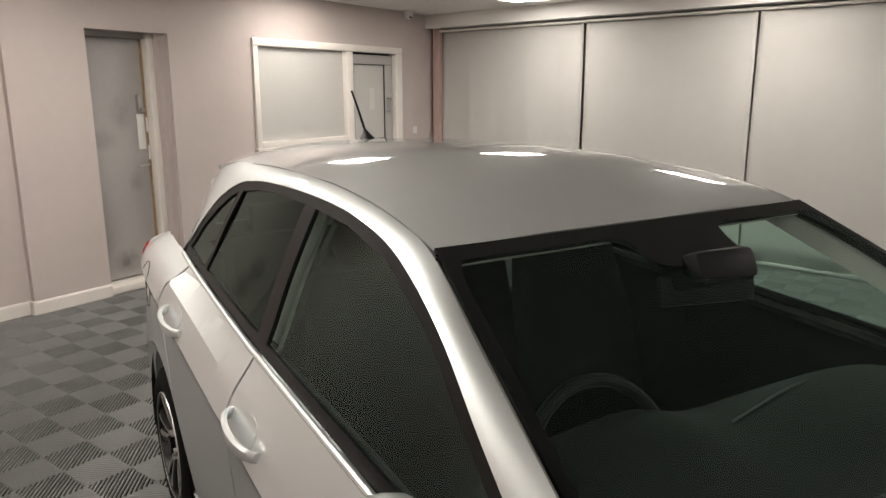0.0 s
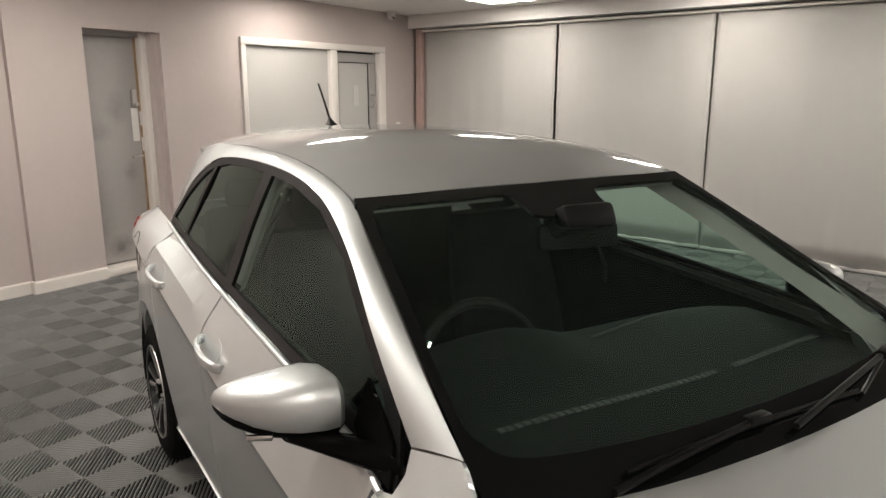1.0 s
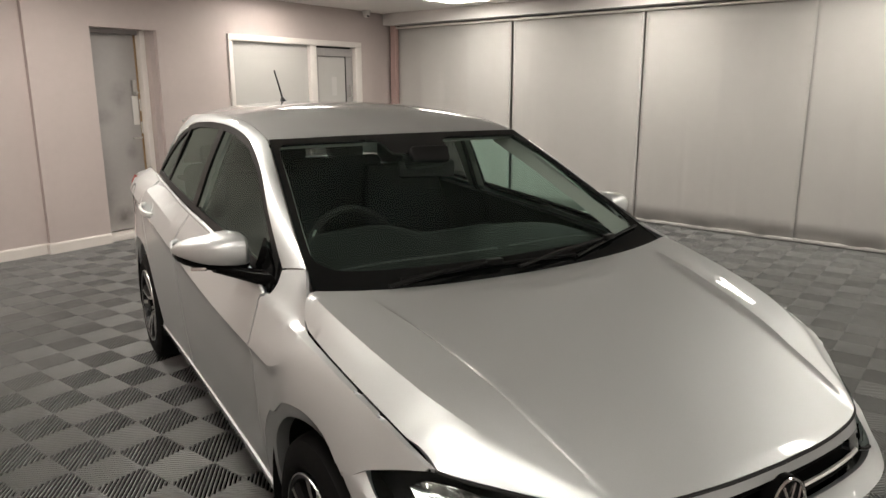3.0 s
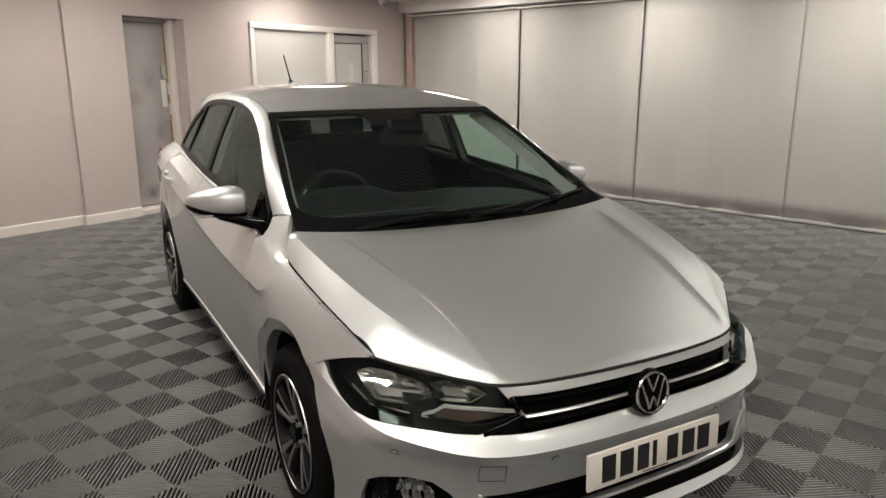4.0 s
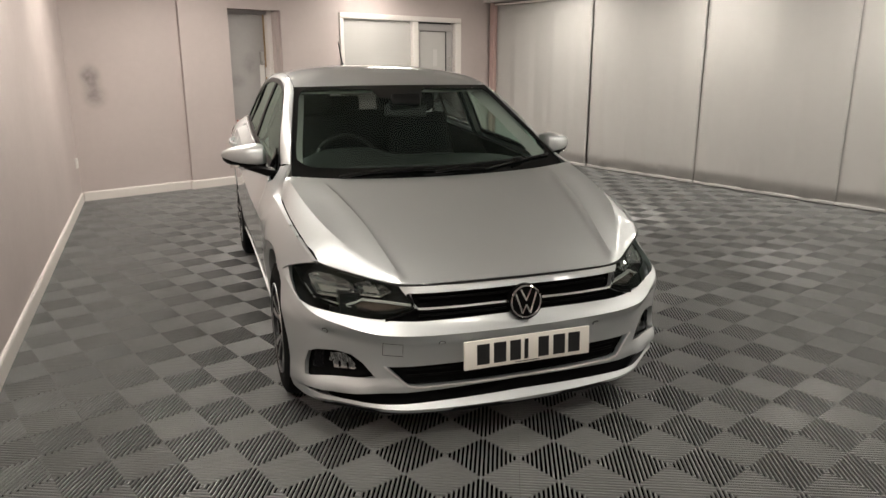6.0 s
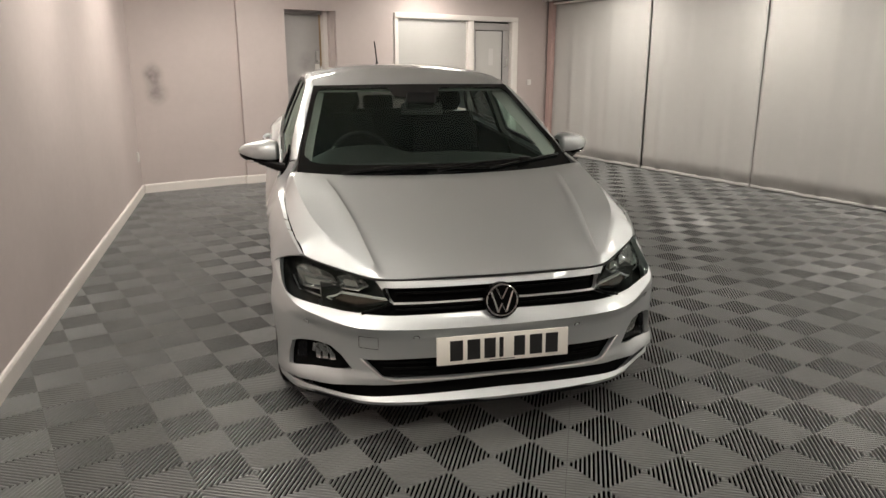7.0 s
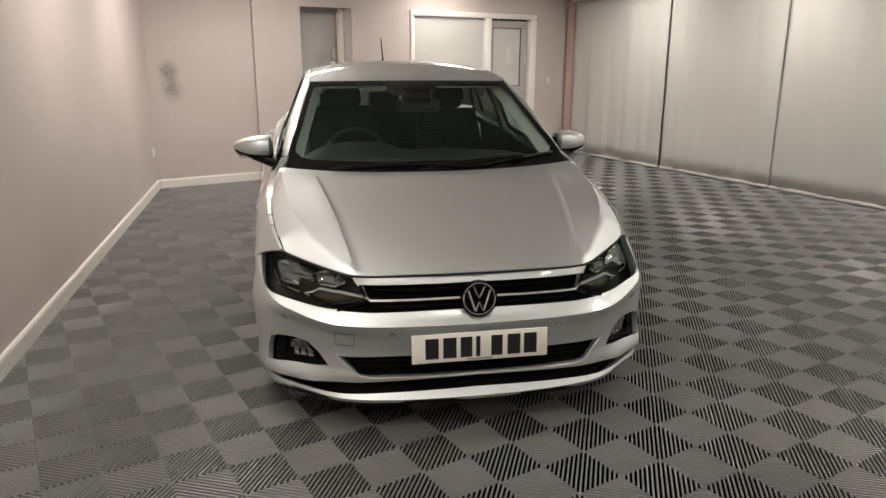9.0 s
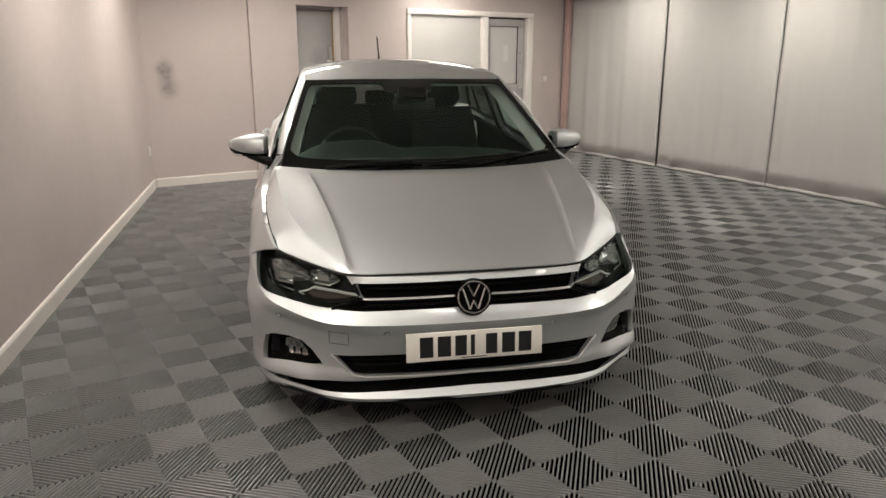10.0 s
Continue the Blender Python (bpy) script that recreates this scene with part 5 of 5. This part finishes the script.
def seat(x, y, front):
    st = part("front_seat" if front else "rear_seat", boxed(x - .25, x + .25, y - .28, y + .24, .42, .58, None, .05), M_SEAT, car, "black fabric car seat")
    rows = []
    for i in range(9):
        t = i / 8
        w, d = .25 - .05 * t ** 3, .065 - .02 * t
        cy, cz = y + .22 + .17 * t, .52 + .60 * t
        rows.append([Vector((x + w * math.copysign(abs(math.cos(a)) ** .5, math.cos(a)), cy + d * math.copysign(abs(math.sin(a)) ** .6, math.sin(a)), cz)) for a in np.linspace(0, 2 * math.pi, 21)[:-1]])
    part("backrest", loft(rows, True, True), M_SEAT, st)
    top = y + .40
    for dx in (-.06, .06):
        part("headrest_post", tube([(x + dx, top - .01, 1.10), (x + dx, top, 1.18)], .006, 8), M_TRIM, st)
    rows = []
    for i in range(9):
        t = i / 8
        w = .125 * (.78 + .22 * min(1, t / .25)) * math.sqrt(max(.02, 1 - max(0, (t - .35) / .66) ** 2.4))
        rows.append([Vector((x + w * math.copysign(abs(math.cos(a)) ** .6, math.cos(a)), top + (.05 - .015 * t) * math.sin(a) + .01 * t, 1.13 + .185 * t)) for a in np.linspace(0, 2 * math.pi, 19)[:-1]])
    part("headrest", loft(rows, True, True), M_SEAT, st)


seat(-.36, 1.52, True)
seat(.36, 1.52, True)
bench = part("rear_bench", boxed(-.62, .62, 2.02, 2.50, .40, .60, None, .05), M_SEAT, car, "black fabric rear bench")
part("backrest", boxed(-.60, .60, -.07, .07, 0, .56, Matrix.Translation((0, 2.50, .56)) @ pose(0, 0, 0, -18, 0, 0), .04), M_SEAT, bench)
for x in (-.38, 0, .38):
    part("headrest", boxed(-.12, .12, -.04, .04, 0, .12, Matrix.Translation((x, 2.675, 1.085)) @ pose(0, 0, 0, -12, 0, 0), .03), M_SEAT, bench)
part("parcel_shelf", boxed(-.55, .55, 2.72, 3.15, .97, .985), M_CABIN, car, "black parcel shelf")
for s in (-1, 1):
    card = [(.62, .45), (.66, .90), (.8, .925), (1.2, .955), (1.72, .985), (2.3, 1.02), (2.6, 1.03), (2.6, .45)]
    part("door_card", skin(card, lambda y, z: Vector((s * (side(y, z) - .06), y, z)), (-s, 0, 0), step=0.08, depth=-0.02), M_CABIN, car, "black door lining")
    A = [Vector((s * (x - .02), y + .02, z - .025)) for x, y, z in spl(RAIL[:5], 15)]
    B = [Vector((s * (side(y, z) - .035), y + .02, z - .01)) for y, z in spl(DLO[:5], 15)]
    part("pillar_lining", loft([A, [a * .7 + b * .3 + Vector((-s * .055, .03, -.02)) for a, b in zip(A, B)], B]), M_LINER, car, "pale grey windscreen pillar lining")
    rows = [[Vector((s * (side(y, z) - o), y, z)) for z in np.linspace(1.0, 1.36, 8)] for y, o in ((1.665, .03), (1.69, .055), (1.78, .055), (1.80, .03))]
    part("pillar_lining", loft(rows), M_LINER, car, "pale grey door pillar lining")
    belt = [Vector((s * (side(1.7, z) - .065), 1.66 + (1.30 - z) * .12, z)) for z in np.linspace(1.30, .8, 8)]
    part("seat_belt", tube(belt, .012, 6), M_CABIN, car, "black seat belt")
imr = part("interior_mirror", boxed(-.12, .12, -.015, .015, -.035, .035, Matrix.Translation((.03, 1.055, 1.195)) @ pose(0, 0, 0, -8, 0, -16), .014), M_HOUSE, car, "rear-view mirror and sensor housing")
part("sensor_housing", boxed(-.085, .085, -.05, .07, -.03, .045, Matrix.Translation((.02, 1.03, 1.238)) @ pose(0, 0, 0, -24, 0, -6), .02), M_HOUSE, imr, "grey sensor housing")
part("mirror_glass", boxed(-.105, .105, .0152, .017, -.027, .027, Matrix.Translation((.03, 1.055, 1.195)) @ pose(0, 0, 0, -8, 0, -16), .002), M_CHROME, imr)
for s in (-1, 1):
    part("sun_visor", boxed(-.21, .21, -.06, .06, -.008, .008, Matrix.Translation((s * .34, 1.235, 1.315)) @ pose(0, 0, 0, 20, 0, 0), .007), M_LINER, car, "pale grey sun visor")

# ---- floor tiles: ribbed squares of four cells, ribs laid round the middle ----
TILE, GRID = 0.4, pose(1.959, -0.411, 0, 0, 0, 24.2)
H = TILE / 2 - 0.0004


def tile_mesh():
    bm = bmesh.new()
    pitch = 0.2 * math.sqrt(2) / 17
    rw = pitch * 0.188

    def ends(d):
        lo, hi = max(0.0, d - H), min(d, H)
        return Vector((lo, d - lo)), Vector((hi, d - hi))

    def bar(d, s0, s1, sx, sy):
        rows = []
        for w, z in ((rw * .02, -.0115), (rw * .5, -.0102), (rw * 1.1, -.0086), (rw * 1.0, -.0022), (rw * .78, -.0007), (rw * .3, 0), (-rw * .3, 0), (-rw * .78, -.0007), (-rw * 1.0, -.0022), (-rw * 1.1, -.0086), (-rw * .5, -.0102), (-rw * .02, -.0115)):
            a, b = ends(min(max(d + w * math.sqrt(2), 0.0005), 2 * H - 0.0005))
            p, q = a.lerp(b, s0), a.lerp(b, s1)
            rows.append((bm.verts.new((sx * p.x, sy * p.y, z)), bm.verts.new((sx * q.x, sy * q.y, z))))
        for (p, q), (r, t) in zip(rows, rows[1:]):
            bm.faces.new((p, q, t, r))
    for sx in (-1, 1):
        for sy in (-1, 1):
            for i in range(17):
                d = (i + 0.5) * pitch * math.sqrt(2)
                a, b = ends(d)
                cut = 0.0004 / max(0.012, (b - a).length)
                bar(d, 0, .5 - cut, sx, sy)
                bar(d, .5 + cut, 1, sx, sy)
    bmesh.ops.recalc_face_normals(bm, faces=bm.faces)
    me = bpy.data.meshes.new("floor_tile")
    bm.to_mesh(me)
    bm.free()
    me.materials.append(M_TILE)
    return me


TILE_ME = tile_mesh()
floor_ob = bpy.data.objects["floor"]
cells = []
room = [(-1.390, 5.355), (-0.30, 5.87), (4.42, 8.22), (9.35, -5.3), (9.0, -6.5), (-0.1, -6.5)]
for i in range(-24, 25):
    for j in range(-24, 30):
        p = GRID @ Vector((i * TILE, j * TILE, 0))
        if any(inside(room, (p.x + dx, p.y + dy)) for dx in (-.22, 0, .22) for dy in (-.22, 0, .22)):
            cells.append((p.x, p.y))
near = [c for c in cells if -1.6 < c[1] < 5.2 and c[0] < 5.6]
near = sorted(near, key=lambda c: (c[0] - 1.4) ** 2 + (c[1] - 0.8) ** 2)[:300]
chosen = set(near)
for x, y in near:
    ob = new("tile", TILE_ME)
    ob.parent = floor_ob
    ob.matrix_basis = pose(x, y, 0, 0, 0, 24.2)
src = np.array([v.co[:] for v in TILE_ME.vertices])
fac = [tuple(p.vertices) for p in TILE_ME.polygons]
rot = np.array(pose(0, 0, 0, 0, 0, 24.2).to_3x3())
vv, ff = [], []
for x, y in cells:
    if (x, y) not in chosen:
        k = len(vv) * len(src)
        vv.append(src @ rot.T + np.array([x, y, 0]))
        ff += [tuple(a + k for a in f) for f in fac]
me = bpy.data.meshes.new("far_tiles")
me.from_pydata(np.concatenate(vv).tolist(), [], ff)
me.materials.append(M_TILE)
rest = new("far_tiles", me)
rest.parent = floor_ob
tagged(rest, kind="stuff")
